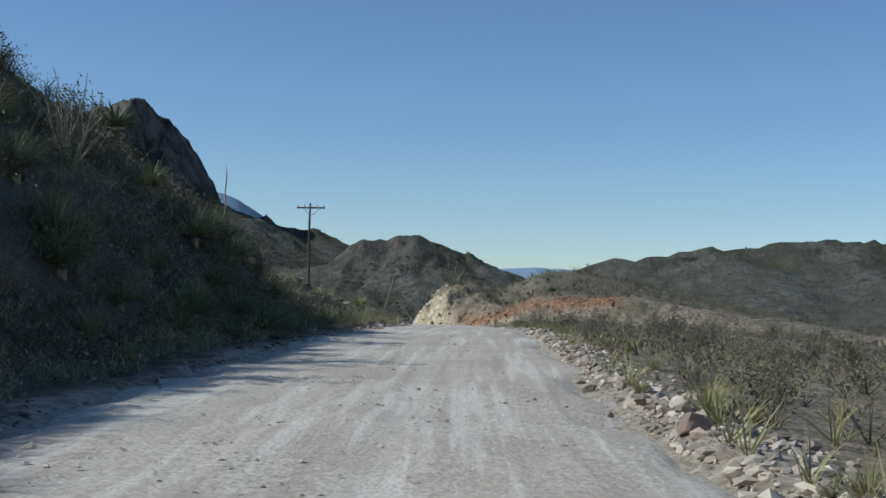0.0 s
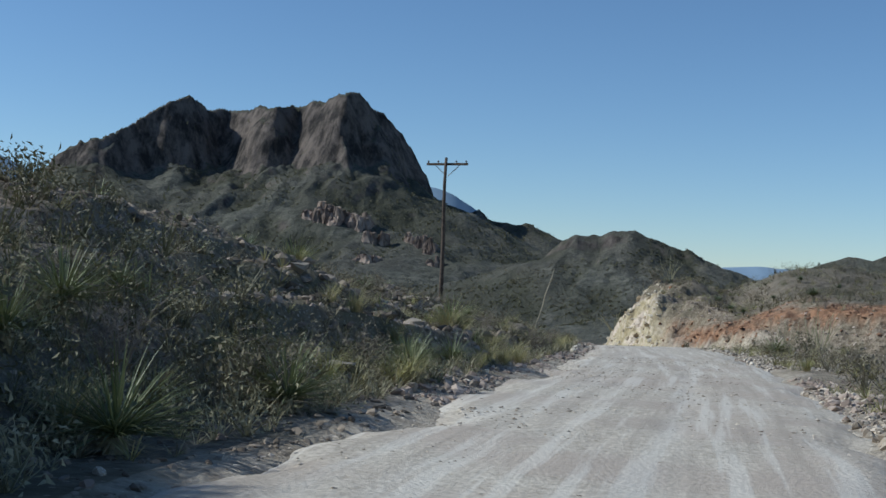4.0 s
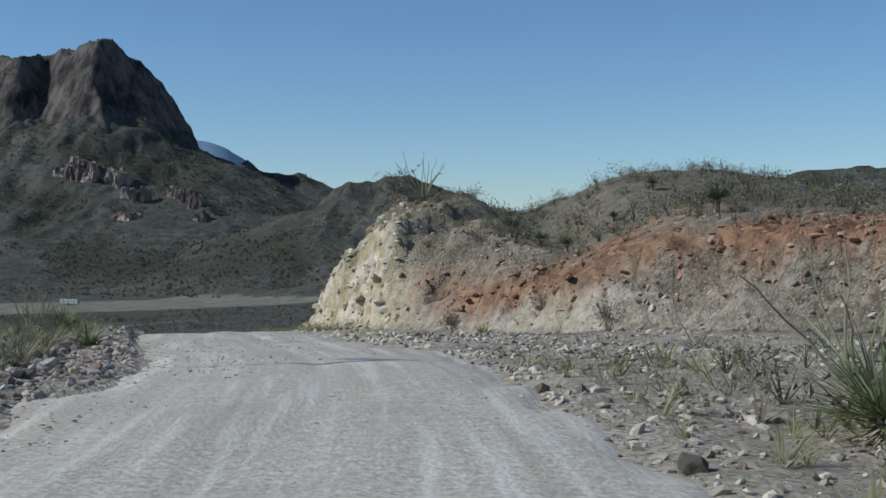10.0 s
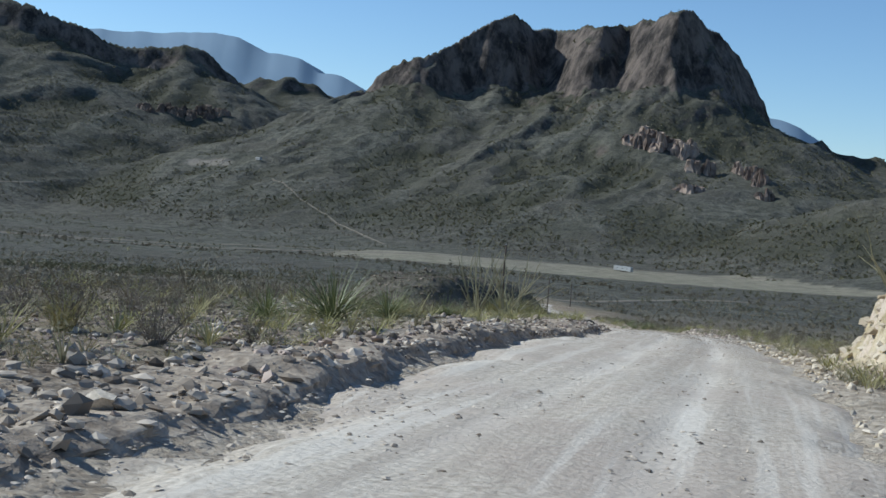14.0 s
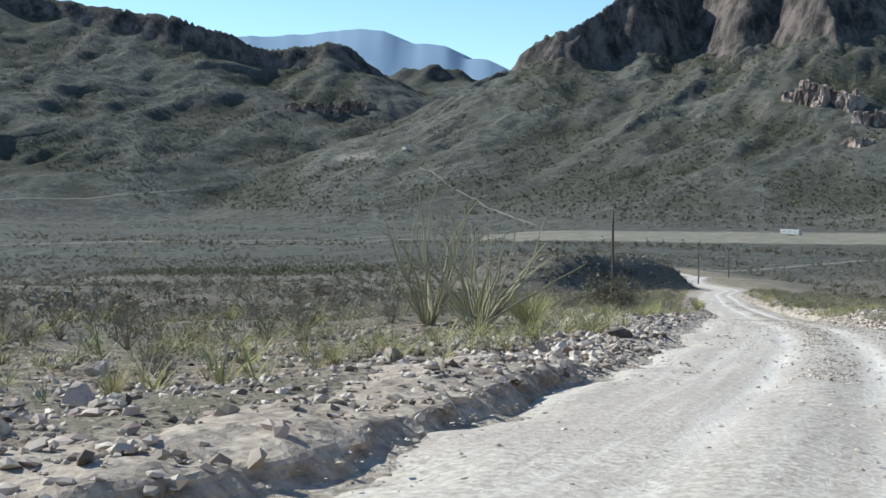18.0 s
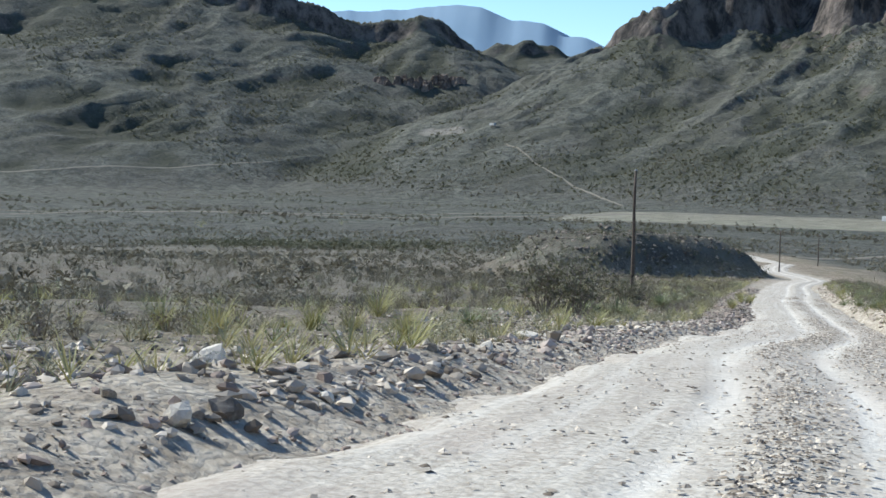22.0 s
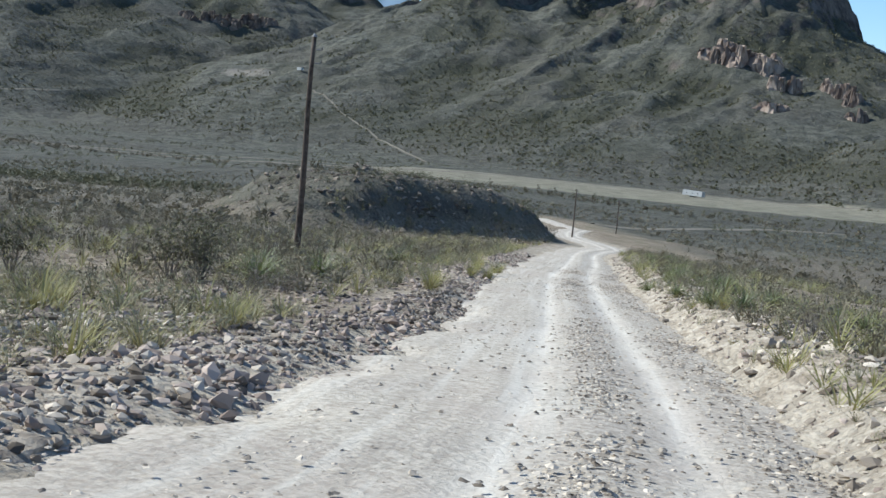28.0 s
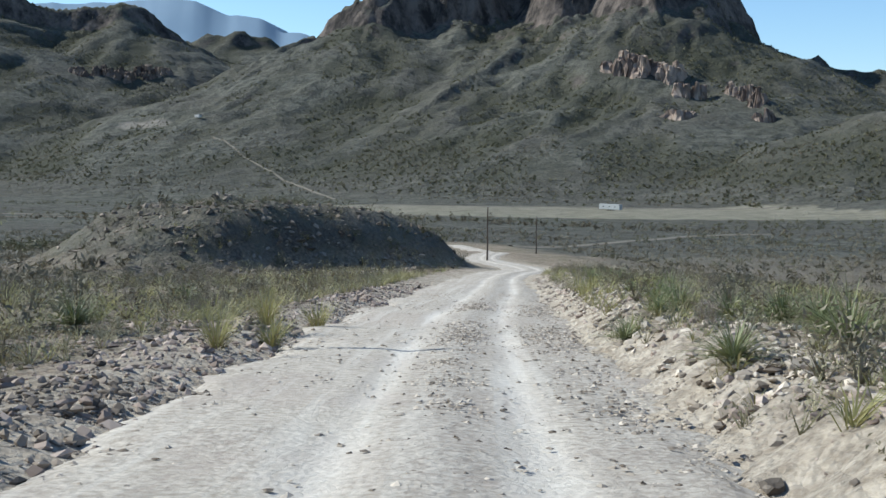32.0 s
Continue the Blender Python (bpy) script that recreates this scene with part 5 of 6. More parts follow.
# plants at random beside the road: y from, y to, side, near, far, how many, which
for y0, y1, side, near, far, count, kinds, low, high in [
        (-5, 52, 1, 4.6, 20, 70, CREOSOTE + BRUSH + SOTOLS[:2], 0.6, 1.3), (-5, 55, 1, 4.0, 6.0, 34, GRASSES + BARE, 0.6, 1.2),
        (0, 80, -1, 4.6, 24, 110, CREOSOTE + BRUSH + BARE, 0.7, 1.35), (0, 75, -1, 3.9, 6, 24, GRASSES, 0.5, 0.9),
        (50, 98, 1, 3.9, 7.0, 75, GRASSES[:2] + GRASSES + BRUSH, 0.6, 1.2), (55, 110, 1, 7, 26, 60, BRUSH + GRASSES + SOTOLS[2:], 0.5, 0.95),
        (100, 150, 1, 4.6, 20, 85, GRASSES[:2] + BRUSH + BARE, 0.5, 1.0), (78, 96, -1, 4.2, 14, 30, BRUSH + BARE + GRASSES[:2], 0.5, 1.0),
        (150, 205, 1, 8.5, 26, 90, GRASSES + BRUSH + BARE, 0.5, 1.0), (200, 265, 1, 4.8, 24, 110, GRASSES + BRUSH + BARE, 0.5, 1.1), (160, 270, -1, 4.6, 9, 80, GRASSES + BRUSH + BARE, 0.45, 0.85), (215, 285, -1, 5.0, 8, 30, SOTOLS + GRASSES[2:], 0.45, 0.75)]:
    rng = np.random.default_rng(int(y0 * 7 + side * 3 + count))
    for x, y in clear_of_road(beside_road(rng, count, y0, y1, near, far, side), 3.6):
        put(rnd.choice(kinds), float(x), float(y), rnd.uniform(0, 360), rnd.uniform(low, high))
for k, (x, y, s) in enumerate([(-14.5, 114.5, 1.3), (-15.5, 117.0, 1.4), (-13.5, 118.5, 1.1), (-12.0, 112.0, 0.9), (-17.0, 121.0, 1.2), (-11.2, 117.5, 0.8)]):
    put((BARE + BRUSH)[k % 5], x, y, 40 * k, s)
for _ in range(36):
    x, y = rnd.uniform(-6, 26), rnd.uniform(118, 168)
    if toe_distance(np.array([x]), np.array([y]))[0] > 2.5:
        put(rnd.choice(BRUSH + GRASSES[:2] + BARE), x, y, rnd.uniform(0, 360), rnd.uniform(0.4, 0.9))

for k in range(26):
    x, y = rnd.uniform(-9, 6), rnd.uniform(116, 150)
    if -0.9 < toe_distance(np.array([x]), np.array([y]))[0] < 1.2:
        put(rnd.choice(BRUSH + GRASSES + BARE), x, y, rnd.uniform(0, 360), rnd.uniform(0.5, 0.9))
for k in range(40):
    x, y = rnd.uniform(-8, 3), rnd.uniform(118, 148)
    if 0.4 < toe_distance(np.array([x]), np.array([y]))[0] < 3.0:
        put(rnd.choice(GRASSES[:2] + BARE + BRUSH), x, y, rnd.uniform(0, 360), rnd.uniform(0.3, 0.55))

# ---- stones that one can tell apart ----
STONE_SHAPES = [stone_mesh(random.Random(100 + k), (M_STONE, M_STONE, M_STONE_RED, M_STONE_DARK)[k % 4]) for k in range(12)]


def stone(x, y, size, sink=0.3, label="", group="stones along the road edge"):
    k = rnd.randrange(12)
    label = label or ("pale angular limestone rock lying on the road verge", "pale broken limestone rock lying on the road verge", "pinkish angular rock lying on the road verge", "dark weathered rock lying on the road verge")[k % 4]
    ob = thing("stone", label, "rock", group, me=STONE_SHAPES[k])
    ob.matrix_world = pose(x, y, float(ground_z(x, y)) + size * (0.5 - sink), rnd.uniform(-20, 20), rnd.uniform(-20, 20), rnd.uniform(0, 360)) @ Matrix.Scale(size, 4)
    return ob


for x, y, size in [(2.35, 12.6, 0.36), (2.3, 15.7, 0.30), (2.5, 14.4, 0.26), (2.6, 16.6, 0.24), (2.9, 13.6, 0.25), (-4.3, 57.8, 0.36), (-4.4, 55.3, 0.24), (-4.3, 55.9, 0.26), (-4.1, 58.8, 0.2),
                   (-5.2, 70.9, 0.3), (-4.6, 88.6, 0.34), (-4.9, 90.4, 0.26), (-5.6, 101.2, 0.3), (-5.4, 99.4, 0.26), (-8.3, 113.4, 0.34), (-7.4, 110.1, 0.36), (-11.6, 122.4, 0.3), (-12.4, 123.5, 0.28),
                   (-17.8, 141.0, 0.35), (-17.7, 139.9, 0.32), (-17.8, 150.1, 0.26), (-19.9, 156.5, 0.48), (-18.1, 151.0, 0.3), (-18.3, 150.4, 0.28), (-21.3, 152.0, 0.36), (-21.1, 152.6, 0.24), (-23.8, 168.5, 0.3),
                   (-22.3, 163.8, 0.26), (-26.9, 175.6, 0.34), (-22.5, 164.4, 0.3), (-22.9, 165.9, 0.2)]:
    stone(x, y, size * 0.68, 0.25)
for y0, y1, side, near, far, count, low, high in [(2, 60, -1, 3.3, 4.6, 45, 0.09, 0.24), (-4, 56, 1, 3.5, 5.0, 14, 0.08, 0.2), (56, 100, 1, 3.3, 4.8, 40, 0.08, 0.22),
                                                  (98, 140, 1, 3.6, 8.0, 36, 0.08, 0.26), (138, 185, 1, 3.4, 8.5, 55, 0.09, 0.28), (185, 250, 1, 3.4, 6.5, 28, 0.07, 0.18), (190, 260, -1, 3.3, 5.0, 28, 0.07, 0.2), (78, 100, -1, 3.2, 6, 18, 0.08, 0.2)]:
    rng = np.random.default_rng(int(900 + y0 + side * 5))
    for x, y in beside_road(rng, count, y0, y1, near, far, side, 1.4):
        stone(float(x), float(y), low + (high - low) * rnd.random() ** 2.2, 0.3)


# broken ledges of dark limestone above the road
SLABS = [stone_mesh(random.Random(170 + k), M_STONE_DARK, 0.42, 0.22, 10) for k in range(6)]
for k in range(110):
    y = rnd.uniform(54, 98)
    i = int(np.searchsorted(ROAD[:, 1], y))
    d = rnd.choice((5.6, 5.9, 7.7, 8.0, 9.8, 10.2)) + rnd.gauss(0, 0.5)
    x, y = float(ROAD[i, 0] - ROAD_DIR[i, 1] * d), float(ROAD[i, 1] + ROAD_DIR[i, 0] * d)
    size = 0.22 + 0.5 * rnd.random() ** 2
    ob = thing("flat_rock", "dark weathered limestone slab on the broken ledge", "rock", "slabs of the ledge", me=SLABS[k % 6])
    ob.matrix_world = pose(x, y, float(ground_z(x, y)) + 0.05 * size, rnd.gauss(0, 9), rnd.gauss(0, 9), rnd.uniform(0, 360)) @ Matrix.Scale(size, 4)


CUT_SHAPES = [stone_mesh(random.Random(140 + k), (M_YELLOW, M_RUST)[k % 2], 0.9) for k in range(8)]
for k in range(46):
    x, y = rnd.uniform(-8, 20), rnd.uniform(110, 148)
    t = float(toe_distance(np.array([x]), np.array([y]))[0])
    if 0.2 < t < 4.5:
        yellow = x < -1.8
        size = 0.14 + 0.4 * rnd.random() ** 2
        ob = thing("cut_rock", "yellow broken rock standing out of the road cut" if yellow else "rust-red broken rock standing out of the road cut", "rock", "rocks in the road cut", me=CUT_SHAPES[rnd.randrange(4) * 2 + (0 if yellow else 1)])
        ob.matrix_world = pose(x, y, float(ground_z(x, y)) - size * 0.1, rnd.uniform(-40, 40), rnd.uniform(-40, 40), rnd.uniform(0, 360)) @ Matrix.Scale(size, 4)


# ---- rock outcrops on the mountain, and broken ledges near by ----
def outcrop(x, y, width, height, columns, seed, mat, label, group):
    rng = random.Random(seed)
    rock = thing("rock_outcrop", label, "rock outcrop", group)
    base = float(ground_z(x, y))
    rock.matrix_world = pose(x, y, base)
    for k in range(columns):
        cx, cy = rng.uniform(-0.5, 0.5) * width, rng.uniform(-0.25, 0.25) * width
        high = height * rng.uniform(0.45, 1.0) * (1 - 0.9 * abs(cx) / width)
        wide = width / columns ** 0.5 * rng.uniform(0.6, 1.0)
        down = float(ground_z(x + cx, y + cy)) - base - 0.2 * high
        bm = bmesh.new()
        bmesh.ops.create_cone(bm, cap_ends=True, segments=9, radius1=wide * 1.0, radius2=wide * rng.uniform(0.2, 0.5), depth=high * 1.3)
        bmesh.ops.subdivide_edges(bm, edges=bm.edges[:], cuts=2, use_grid_fill=True)
        for p in bm.verts:
            n = noise.noise_vector(Vector((p.co.x + k * 9, p.co.y, p.co.z * 0.5)) * (2.6 / wide)) * wide * 0.42
            n += noise.noise_vector(Vector((p.co.x, p.co.y + k * 5, p.co.z)) * (7.0 / wide)) * wide * 0.34
            p.co += Vector((n.x, n.y, n.z * 0.6)) + Vector((cx, cy, high * 0.25 + down))
        me = bpy.data.meshes.new("crag")
        bm.to_mesh(me), bm.free()
        me.materials.append(mat)
        part("crag", me, rock)
    return rock


for k, (x, y, w, h, n) in enumerate([(-358, 1200, 30, 22, 9), (-343, 1196, 34, 28, 12), (-328, 1192, 30, 26, 10), (-316, 1200, 24, 20, 7), (-293, 1158, 14, 21, 5), (-283, 1162, 12, 19, 4), (-261, 1172, 11, 16, 4),
                                     (-245, 1166, 13, 22, 5), (-234, 1146, 13, 23, 5), (-222, 1120, 12, 19, 4), (-280, 1096, 20, 15, 5)]):
    outcrop(x, y, w, h, n, 300 + k, M_PINNACLE, "weathered reddish rock pinnacles on the mountain's foot", "rock pinnacles")
for k, (x, y, w, h, n) in enumerate([(-948, 1206, 26, 15, 9), (-930, 1216, 24, 17, 9), (-917, 1232, 24, 17, 9), (-902, 1250, 24, 16, 9), (-888, 1264, 20, 13, 7)]):
    outcrop(x, y, w, h, n, 340 + k, M_CLIFF, "grey weathered cliff band on the brushy hill", "cliff bands")


# ---- scrub, rubble and gravel ----
gen = np.random.default_rng(5)
TUFTS = [blades_array(400 + k, 16, 0.55, 0.03, 0.9, 0.8) for k in range(5)]
SPIKES = [blades_array(420 + k, 22, 0.6, 0.035, 1.4, 0.2, 2) for k in range(4)]
CLUMPS = [bush_array(440 + k, 60, 0.055, 0.5, 0.7, 7) for k in range(6)]
FAR_CLUMPS = [bush_array(460 + k, 16, 0.20, 0.55, 0.75, 4) for k in range(6)]
TINY_CLUMPS = [bush_array(480 + k, 8, 0.34, 0.45, 0.6, 2) for k in range(6)]
PEBBLES = [pebble_array(500 + k) for k in range(8)]


def spread(count, y0, y1, near, far, side, power=1.0, least=3.7):
    return clear_of_road(beside_road(gen, count, y0, y1, near, far, side, power), least)


both = lambda count, y0, y1, near, far, power=1.0: np.concatenate([spread(count, y0, y1, near, far, 1, power), spread(count, y0, y1, near, far, -1, power)])
def off_face(xy):
    """Leaves the raw face of the road cut and the bare turnout before it free."""
    t = toe_distance(xy[:, 0], xy[:, 1])
    turnout = (t > -13) & (t < 0) & (xy[:, 1] > 94) & (xy[:, 1] < 126) & (to_road(xy[:, 0], xy[:, 1])[1] < 0)
    return xy[((t < -1) | (t > 3)) & ~turnout]


xy = off_face(patchy(both(2600, -8, 300, 3.9, 30, 1.5), 7, 601, -0.15))
scatter("dry_grass", "scattered tufts of dry straw grass", "grass", TUFTS, settle(xy, 0.03), gen.uniform(0.45, 1.1, len(xy)), [M_GRASS], 611)
xy = off_face(patchy(both(1500, 120, 300, 3.9, 26, 1.4), 6, 602, 0.0))
scatter("green_grass", "scattered tufts of yellow-green grass", "grass", TUFTS, settle(xy, 0.03), gen.uniform(0.6, 1.25, len(xy)), [M_GRASS_GREEN], 612)
xy = off_face(patchy(both(3200, 96, 290, 3.4, 12, 1.2), 3.5, 609, -0.05))
scatter("verge_grass", "low dry grass and weeds among the roadside rubble", "grass", TUFTS + CLUMPS, settle(xy, 0.02), gen.uniform(0.3, 0.7, len(xy)), [M_VERGE], 630)
xy = patchy(spread(1100, 50, 112, 3.5, 7.0, 1, 1.3), 3, 610, -0.08)
scatter("ledge_grass", "tall dry grass at the foot of the ledge", "grass", TUFTS, settle(xy, 0.02), gen.uniform(0.5, 1.05, len(xy)), [M_VERGE], 648)
xy = patchy(spread(1500, 196, 285, 2.9, 11, 1, 1.2), 3, 612, -0.1)
scatter("roadside_weeds", "straw grass and low weeds among the roadside stones", "grass", TUFTS + CLUMPS, settle(xy, 0.02), gen.uniform(0.35, 0.8, len(xy)), [M_VERGE], 654)
keep = lambda xy: xy[(xy[:, 1] < 100) | (xy[:, 1] > 205) | (np.abs(to_road(xy[:, 0], xy[:, 1])[1]) > 9)]
xy = keep(off_face(patchy(both(4200, -8, 310, 4.4, 60, 1.1), 10, 603, -0.2)))
scatter("brush", "scattered grey-green desert brush", "brush", CLUMPS, settle(xy, 0.03), gen.uniform(0.6, 1.35, len(xy)), [M_LEAF_GREY], 613)
xy = keep(off_face(both(3400, -8, 310, 4.6, 70, 1.1)))
scatter("dark_brush", "scattered dark olive desert brush", "brush", CLUMPS, settle(xy, 0.03), gen.uniform(0.5, 1.2, len(xy)), [M_SCRUB], 614)
xy = clear_of_road(np.concatenate([spread(2200, -10, 58, 4.3, 30, 1, 1.2), off_face(np.stack([gen.uniform(-3, 34, 380), gen.uniform(112, 172, 380)], 1))]), 4.5)
scatter("bank_brush", "dense dark brush over the roadside bank", "brush", CLUMPS, settle(xy, 0.05), gen.uniform(0.5, 1.25, len(xy)), [M_LEAF], 616)
xy = np.concatenate([spread(1300, -10, 60, 4.2, 28, 1, 1.2), off_face(np.stack([gen.uniform(-7, 34, 600), gen.uniform(112, 172, 600)], 1)), off_face(np.stack([gen.uniform(-7, 20, 260), gen.uniform(106, 150, 260)], 1))])
xy = clear_of_road(xy, 3.8)
scatter("bank_grass", "dry grass and grey brush over the roadside bank", "brush", CLUMPS + TUFTS, settle(xy, 0.05), gen.uniform(0.35, 0.8, len(xy)), [M_LEAF_GREY], 617)
xy = patchy(spread(1500, -10, 58, 3.7, 9, 1, 1.1), 3, 611, -0.1)
scatter("bank_tufts", "dry grass tufts and weeds over the shaded bank", "grass", TUFTS + CLUMPS, settle(xy, 0.03), gen.uniform(0.35, 0.9, len(xy)), [M_VERGE], 653)
xy = np.stack([gen.normal(-99, 9, 500), gen.normal(306, 14, 500)], 1)
xy = clear_of_road(xy, 5)
scatter("mound_brush", "dark brush over the rubble mound", "brush", CLUMPS, settle(xy, 0.05), gen.uniform(0.6, 1.7, len(xy)), [M_LEAF], 618)
xy = both(500, -8, 280, 6, 60, 1.2)
scatter("lechuguilla", "scattered low spiky agaves", "agave", SPIKES, settle(xy, 0.03), gen.uniform(0.5, 1.2, len(xy)), [M_SOTOL], 615)


def field(count, u0, u1, w0, w1):
    u, w = gen.uniform(u0, u1, count), gen.uniform(w0, w1, count)
    return np.stack([-0.3746 * u + 0.9272 * w, 0.9272 * u + 0.3746 * w], 1)


xy = clear_of_road(field(17000, 90, 640, -330, 150), 26)
xy = xy[(fractal(xy[:, 0], xy[:, 1], 30, 3, 605) > -0.25) & (toe_distance(xy[:, 0], xy[:, 1]) < -2)]
half = len(xy) // 2
scatter("valley_scrub", "low dark scrub over the valley floor", "scrub", FAR_CLUMPS, settle(xy[:half], 0.1), gen.uniform(0.7, 1.7, half), [M_SCRUB], 621)
scatter("valley_brush", "low grey scrub over the valley floor", "scrub", FAR_CLUMPS, settle(xy[half:], 0.1), gen.uniform(0.8, 1.9, len(xy) - half), [M_LEAF_GREY], 622)
xy = clear_of_road(field(3000, -20, 330, -10, 200), 40)
xy = xy[toe_distance(xy[:, 0], xy[:, 1]) < -20]
scatter("slope_scrub", "dark brush on the slope below the road", "scrub", FAR_CLUMPS, settle(xy, 0.1), gen.uniform(0.8, 1.8, len(xy)), [M_SCRUB], 623)
xy = clear_of_road(np.stack([gen.normal(-300, 30, 900), gen.normal(440, 16, 900)], 1), 20)
scatter("thicket", "dark thicket of brush on the valley floor", "brush", FAR_CLUMPS, settle(xy, 0.1), gen.uniform(1.2, 2.6, len(xy)), [M_LEAF], 629)
n = 9000
xy = np.stack([gen.uniform(-760, 60, n), gen.uniform(420, 860, n)], 1)
u, w = -0.3746 * xy[:, 0] + 0.9272 * xy[:, 1], 0.9272 * xy[:, 0] + 0.3746 * xy[:, 1]
xy = clear_of_road(xy[(fractal(xy[:, 0], xy[:, 1], 45, 3, 604) + 0.25 * np.sin(u / 18.0) > 0.0) & ~((u > 735) & (u < 885) & (w > -70))], 20)
scatter("flat_scrub", "dark scrub in streaks over the valley floor", "scrub", FAR_CLUMPS, settle(xy, 0.1), gen.uniform(0.8, 2.2, len(xy)), [M_LEAF], 649)
# a line of trees and tall brush along the dry creek
line = spline([(-760, 560, 0), (-560, 600, 0), (-440, 630, 0), (-350, 660, 0), (-250, 660, 0), (-160, 640, 0), (-60, 640, 0), (60, 640, 0)], 1.2)[:, :2]
xy = line + gen.normal(0, 7, line.shape)
xy = patchy(xy, 50, 606, -0.22)
scatter("creek_brush", "dark line of brush along the dry creek", "brush", FAR_CLUMPS, settle(xy, 0.2), gen.uniform(1.2, 3.4, len(xy)), [M_SCRUB], 624)
xy = np.array([(-441, 514), (-445, 517), (-499, 665), (-410, 572), (-470, 540), (-520, 600)])
scatter("yellow_bushes", "yellow-green bushes on the valley floor", "bush", CLUMPS, settle(xy, 0.2), np.array([5.5, 4.5, 5.0, 4.5, 3.0, 3.5]), [M_GRASS_GREEN], 625)
# the mountain slopes
n = 62000
xy = np.stack([gen.uniform(-1250, 130, n), gen.uniform(840, 1460, n)], 1)
z = ground_z(xy[:, 0], xy[:, 1])
rise = ground_z(xy[:, 0], xy[:, 1] + 6) - z
xy = xy[(z > -37) & (np.abs(rise) < 7) & (fractal(xy[:, 0], xy[:, 1], 40, 3, 607) + 0.9 * (0.62 - gully_field(xy[:, 0], xy[:, 1])) > -0.12)]
scatter("mountain_scrub", "dark scrub dotted over the mountain slopes", "scrub", TINY_CLUMPS, settle(xy, 0.3), 0.9 + 2.6 * gen.random(len(xy)) ** 2, [M_LEAF], 626)
n = 6000
xy = np.stack([gen.uniform(-1000, 60, n), gen.uniform(860, 1020, n)], 1)
xy = xy[fractal(xy[:, 0], xy[:, 1], 30, 3, 608) > -0.1]
scatter("foothill_scrub", "dark scrub over the foothills", "scrub", TINY_CLUMPS, settle(xy, 0.2), gen.uniform(0.9, 2.4, len(xy)), [M_SCRUB], 627)
n = 4000
xy = np.stack([gen.uniform(-80, 520, n), gen.uniform(330, 960, n)], 1)
scatter("ridge_scrub", "dark scrub over the far ridge", "scrub", TINY_CLUMPS, settle(xy, 0.2), gen.uniform(1.0, 2.4, len(xy)), [M_SCRUB], 628)

# rubble
BLOCKS = [block_array(520 + k) for k in range(10)]


def heap(count, y0, y1, near, far, side, low, high, mat, name, label, seed, power=1.3, lift=0.0):
    """Broken stones from the road's edge outwards, thinning out in patches."""
    i = np.searchsorted(ROAD[:, 1], gen.uniform(y0, y1, count)).clip(0, len(ROAD) - 1)
    half = left_half(ROAD[i, 1]) if side > 0 else right_half(ROAD[i, 1])
    d = (half + near + (far - near) * gen.random(count) ** power) * side
    slip = gen.uniform(-0.4, 0.4, count)
    xy = np.stack([ROAD[i, 0] - ROAD_DIR[i, 1] * d + ROAD_DIR[i, 0] * slip, ROAD[i, 1] + ROAD_DIR[i, 0] * d + ROAD_DIR[i, 1] * slip], 1)
    keep = fractal(xy[:, 0], xy[:, 1], 1.8, 3, seed) > gen.uniform(-0.45, 0.2, count)
    xy = xy[keep]
    size = (low + (high - low) * gen.random(len(xy)) ** 3.0) * (0.8 + 0.8 * (fractal(xy[:, 0], xy[:, 1], 3.5, 2, seed + 1) + 0.3).clip(0))
    at = settle(xy)
    at[:, 2] += 0.12 * size + lift
    scatter(name, label, "rubble", BLOCKS, at, size, [mat], seed, 0.35, 0.4)


heap(7000, 0, 66, -0.1, 1.2, -1, 0.02, 0.12, M_RUBBLE, "verge_rubble", "pale broken stones along the road verge", 631)
heap(3000, 0, 70, 0.0, 1.6, -1, 0.02, 0.14, M_RUBBLE_PINK, "warm_rubble", "tan broken stones along the road verge", 643)
heap(3500, -6, 60, 0.0, 3.5, 1, 0.02, 0.11, M_RUBBLE_DARK, "bank_rubble", "dark broken stones at the foot of the bank", 632)
heap(9000, 54, 108, 0.0, 11.0, 1, 0.025, 0.15, M_RUBBLE_PINK, "ledge_rubble", "broken limestone slabs over the ledge", 633)
heap(13000, 54, 112, 1.4, 14.0, 1, 0.04, 0.30, M_RUBBLE_DARK, "ledge_blocks", "weathered stone blocks over the ledge", 634, 1.0)
heap(30000, 96, 206, 0.12, 6.0, 1, 0.016, 0.12, M_RUBBLE, "berm_rubble", "pale rubble on the road berm", 635, 1.2)
heap(9000, 98, 206, 0.35, 8.0, 1, 0.02, 0.13, M_RUBBLE_PINK, "pink_rubble", "pinkish rubble on the road berm", 636, 1.2)
heap(3500, 98, 162, 0.35, 8.0, 1, 0.02, 0.12, M_RUBBLE_DARK, "grey_rubble", "grey rubble on the road berm", 644, 1.2)
heap(13000, 196, 268, -0.3, 5.0, 1, 0.015, 0.12, M_RUBBLE_PINK, "roadside_stones", "pale stones along the road edge", 637)
heap(6500, 196, 268, -0.1, 6.0, 1, 0.02, 0.11, M_RUBBLE_DARK, "roadside_rubble", "dark stones along the road edge", 645)
heap(14000, 165, 280, -0.1, 2.6, -1, 0.02, 0.13, M_RUBBLE, "verge_stones", "pale stones along the road verge", 638, 1.1)
heap(5000, 165, 280, 0.0, 3.0, -1, 0.02, 0.13, M_RUBBLE_PINK, "verge_slabs", "tan stones along the road verge", 646, 1.1)
heap(11000, 76, 116, -0.1, 9.0, -1, 0.015, 0.11, M_RUBBLE, "turnout_stones", "pale stones on the turnout", 639)
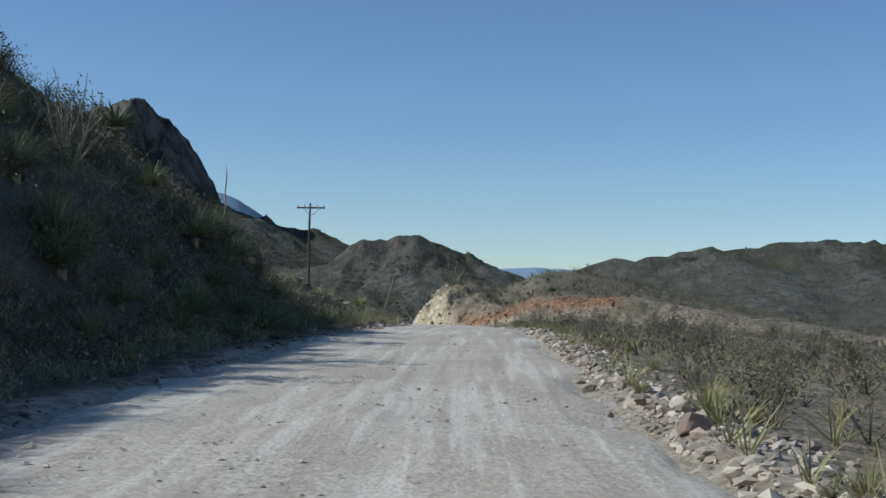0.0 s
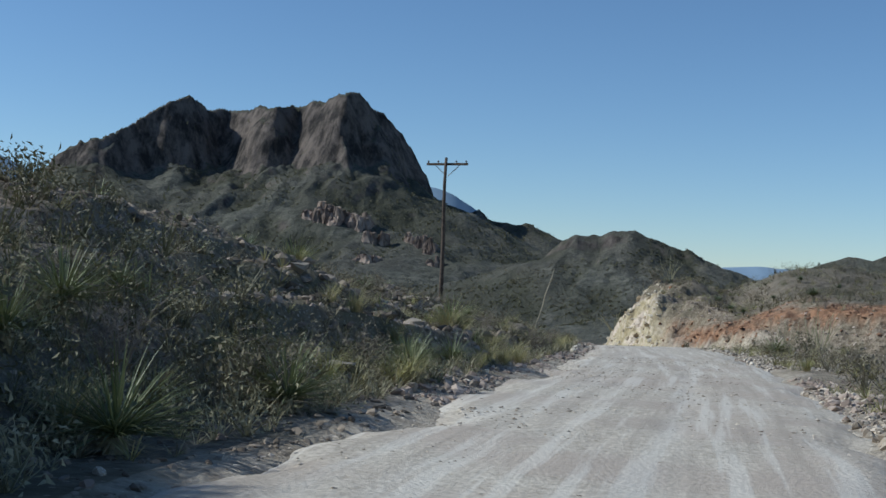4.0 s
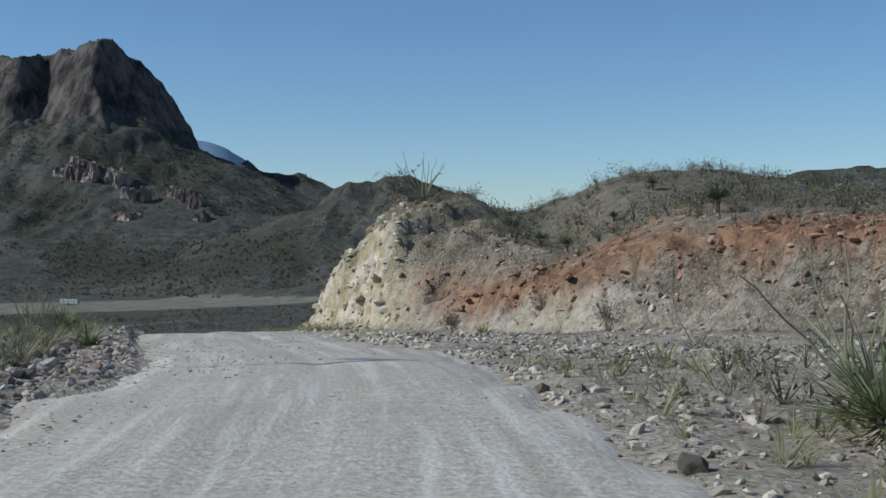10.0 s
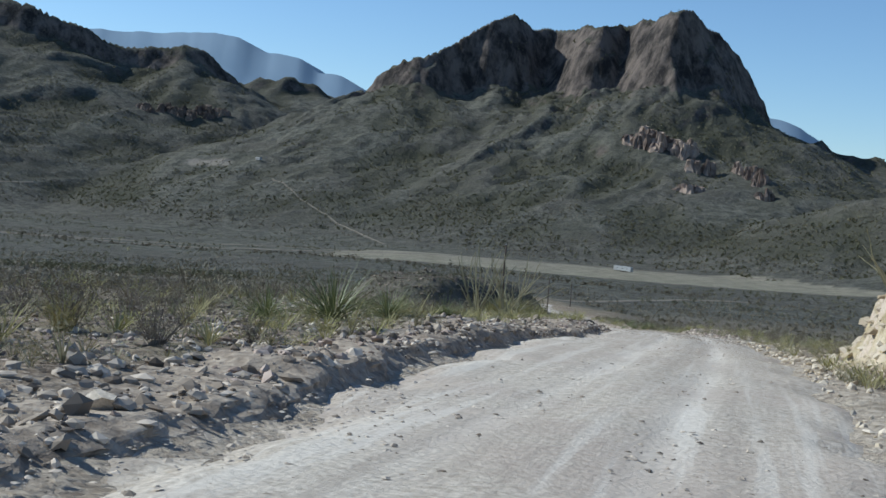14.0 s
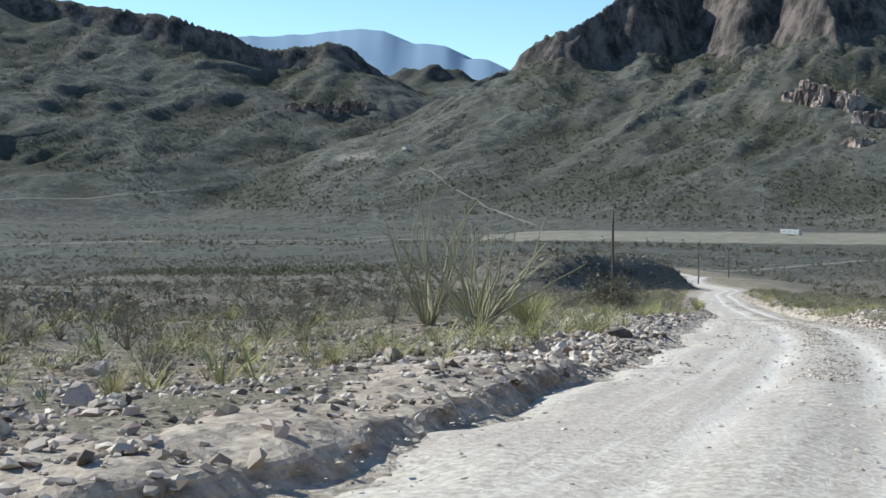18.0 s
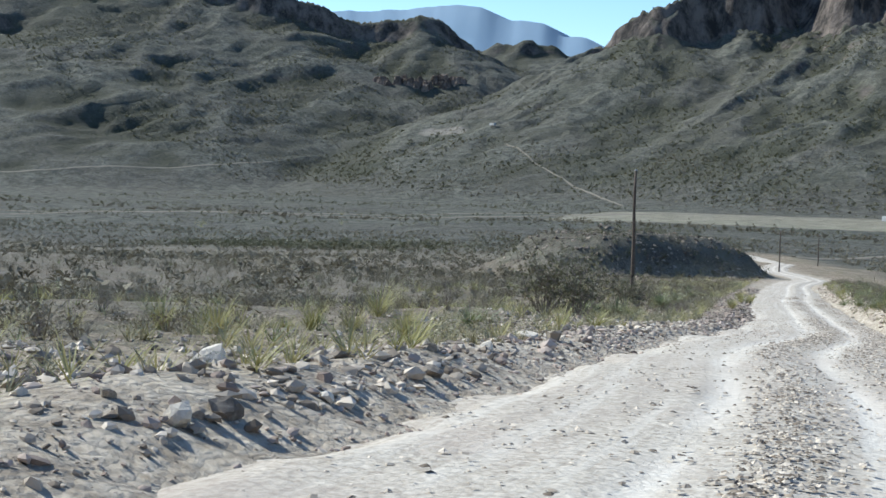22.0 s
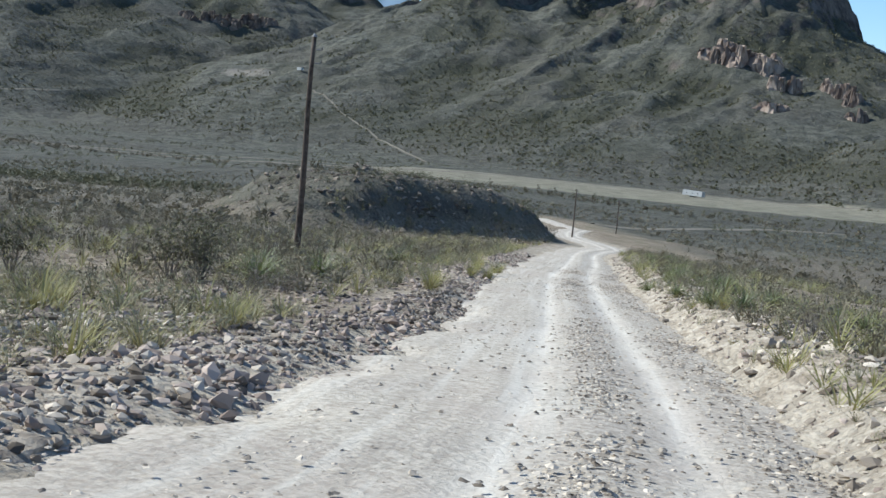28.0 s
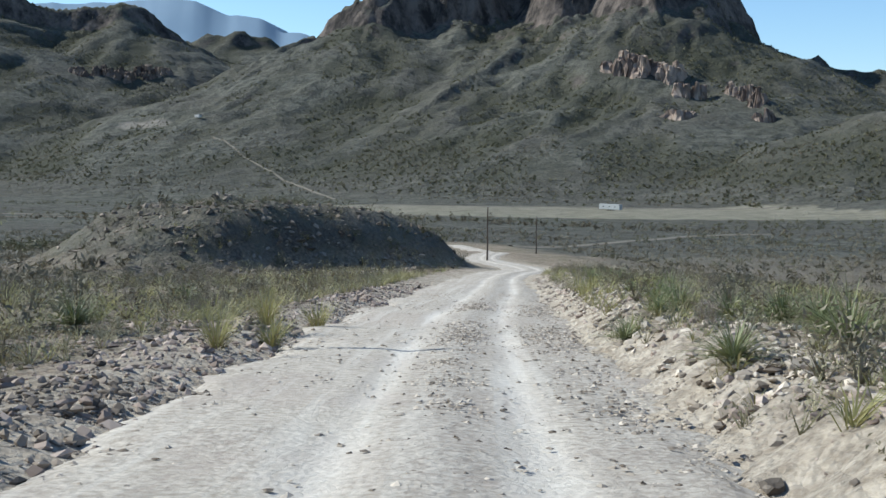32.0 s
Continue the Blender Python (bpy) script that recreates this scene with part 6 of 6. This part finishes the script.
heap(3000, 204, 224, -0.3, 1.2, 1, 0.02, 0.10, M_RUBBLE_DARK, "creeping_rubble", "rubble that has crept onto the road", 642)
heap(5000, 150, 204, -0.7, 0.6, 1, 0.012, 0.07, M_RUBBLE_PINK, "edge_stones", "small stones scattered along the road edge", 655)
heap(1800, 172, 198, -0.9, 0.4, 1, 0.012, 0.06, M_RUBBLE, "edge_gravel", "gravel that has crept onto the road", 647)
heap(2200, 110, 160, 0.0, 2.0, -1, 0.02, 0.14, M_CUT, "cut_rubble", "yellow rubble at the foot of the road cut", 640)
xy = clear_of_road(np.stack([gen.normal(-99, 8, 4200), gen.normal(306, 13, 4200)], 1), 5)
scatter("mound_rubble", "dark broken stones over the mound", "rubble", BLOCKS, settle(xy), 0.06 + 0.5 * gen.random(len(xy)) ** 5, [M_RUBBLE_DARK], 641, 0.4, 0.5)


def on_road(count, y0, y1, centre, width, tracks=False):
    i = np.searchsorted(ROAD[:, 1], gen.uniform(y0, y1, count)).clip(0, len(ROAD) - 1)
    d = gen.normal(centre, width, count) + (track_mid(ROAD[i, 1]) if tracks else 0)
    d = np.clip(d, -right_half(ROAD[i, 1]), left_half(ROAD[i, 1]))
    x, y = ROAD[i, 0] - ROAD_DIR[i, 1] * d, ROAD[i, 1] + ROAD_DIR[i, 0] * d
    slip = gen.uniform(-0.4, 0.4, count)
    x, y = x + ROAD_DIR[i, 0] * slip, y + ROAD_DIR[i, 1] * slip
    return np.stack([x, y, ROAD[i, 2] - 0.015 + 0.045 * np.exp(-((d - track_mid(y)) / 0.4) ** 2) * smooth(95, 150, y)], 1)


g = np.concatenate([on_road(9000, 0, 150, 0, 1.9), on_road(7000, 46, 118, 1.3, 0.9), on_road(3500, 50, 118, -1.6, 0.7)])
scatter("road_gravel", "loose gravel on the dirt road", "gravel", PEBBLES, g, 0.008 + 0.04 * gen.random(len(g)) ** 3, [M_RUBBLE], 651, 0.3)
g = np.concatenate([on_road(24000, 150, 250, 0, 0.26, True), on_road(6000, 140, 262, 0, 1.9), on_road(17000, 150, 250, -1.7, 0.34, True), on_road(3000, 150, 262, 1.9, 0.5, True)])
scatter("gravel_strip", "strip of loose gravel between the wheel tracks", "gravel", PEBBLES, g, 0.011 + 0.042 * gen.random(len(g)) ** 2.2, [M_RUBBLE], 652, 0.3)
# the road cut: broken blocks that stand out of its face
n = 30000
xy = np.stack([gen.uniform(-9, 26, n), gen.uniform(104, 152, n)], 1)
t = toe_distance(xy[:, 0], xy[:, 1])
xy, t = xy[(t > 0.1) & (t < 5)], t[(t > 0.1) & (t < 5)]
side = xy[:, 0] < -1.8
rise = ground_z(xy[:, 0], xy[:, 1]) - np.interp(xy[:, 1], [100, 118, 140, 170, 220], [-1.6, -1.75, -3.5, -6, -11])
red = side | ((rise > 0.5) & (rise < 2.2) & (xy[:, 0] < 5)) | ((rise > 1.3) & (rise < 3.2) & (xy[:, 0] > 4) & (xy[:, 0] < 15) & (gen.random(len(xy)) < 0.7))
scatter("grey_blocks", "pale grey broken stones over the knoll", "rubble", BLOCKS, settle(xy[~red], 0.02), 0.02 + 0.14 * gen.random((~red).sum()) ** 3, [M_RUBBLE_PINK], 663, 0.4, 0.4)
xy, side = xy[red], side[red]
scatter("rust_blocks", "rust-red broken blocks in the road cut", "rubble", BLOCKS, settle(xy[~side], 0.03), 0.03 + 0.2 * gen.random((~side).sum()) ** 3, [M_CUT_RUST], 661, 0.4, 0.4)
scatter("yellow_blocks", "yellow broken blocks in the road cut", "rubble", BLOCKS, settle(xy[side], 0.03), 0.04 + 0.34 * gen.random(side.sum()) ** 2.6, [M_CUT], 662, 0.4, 0.4)
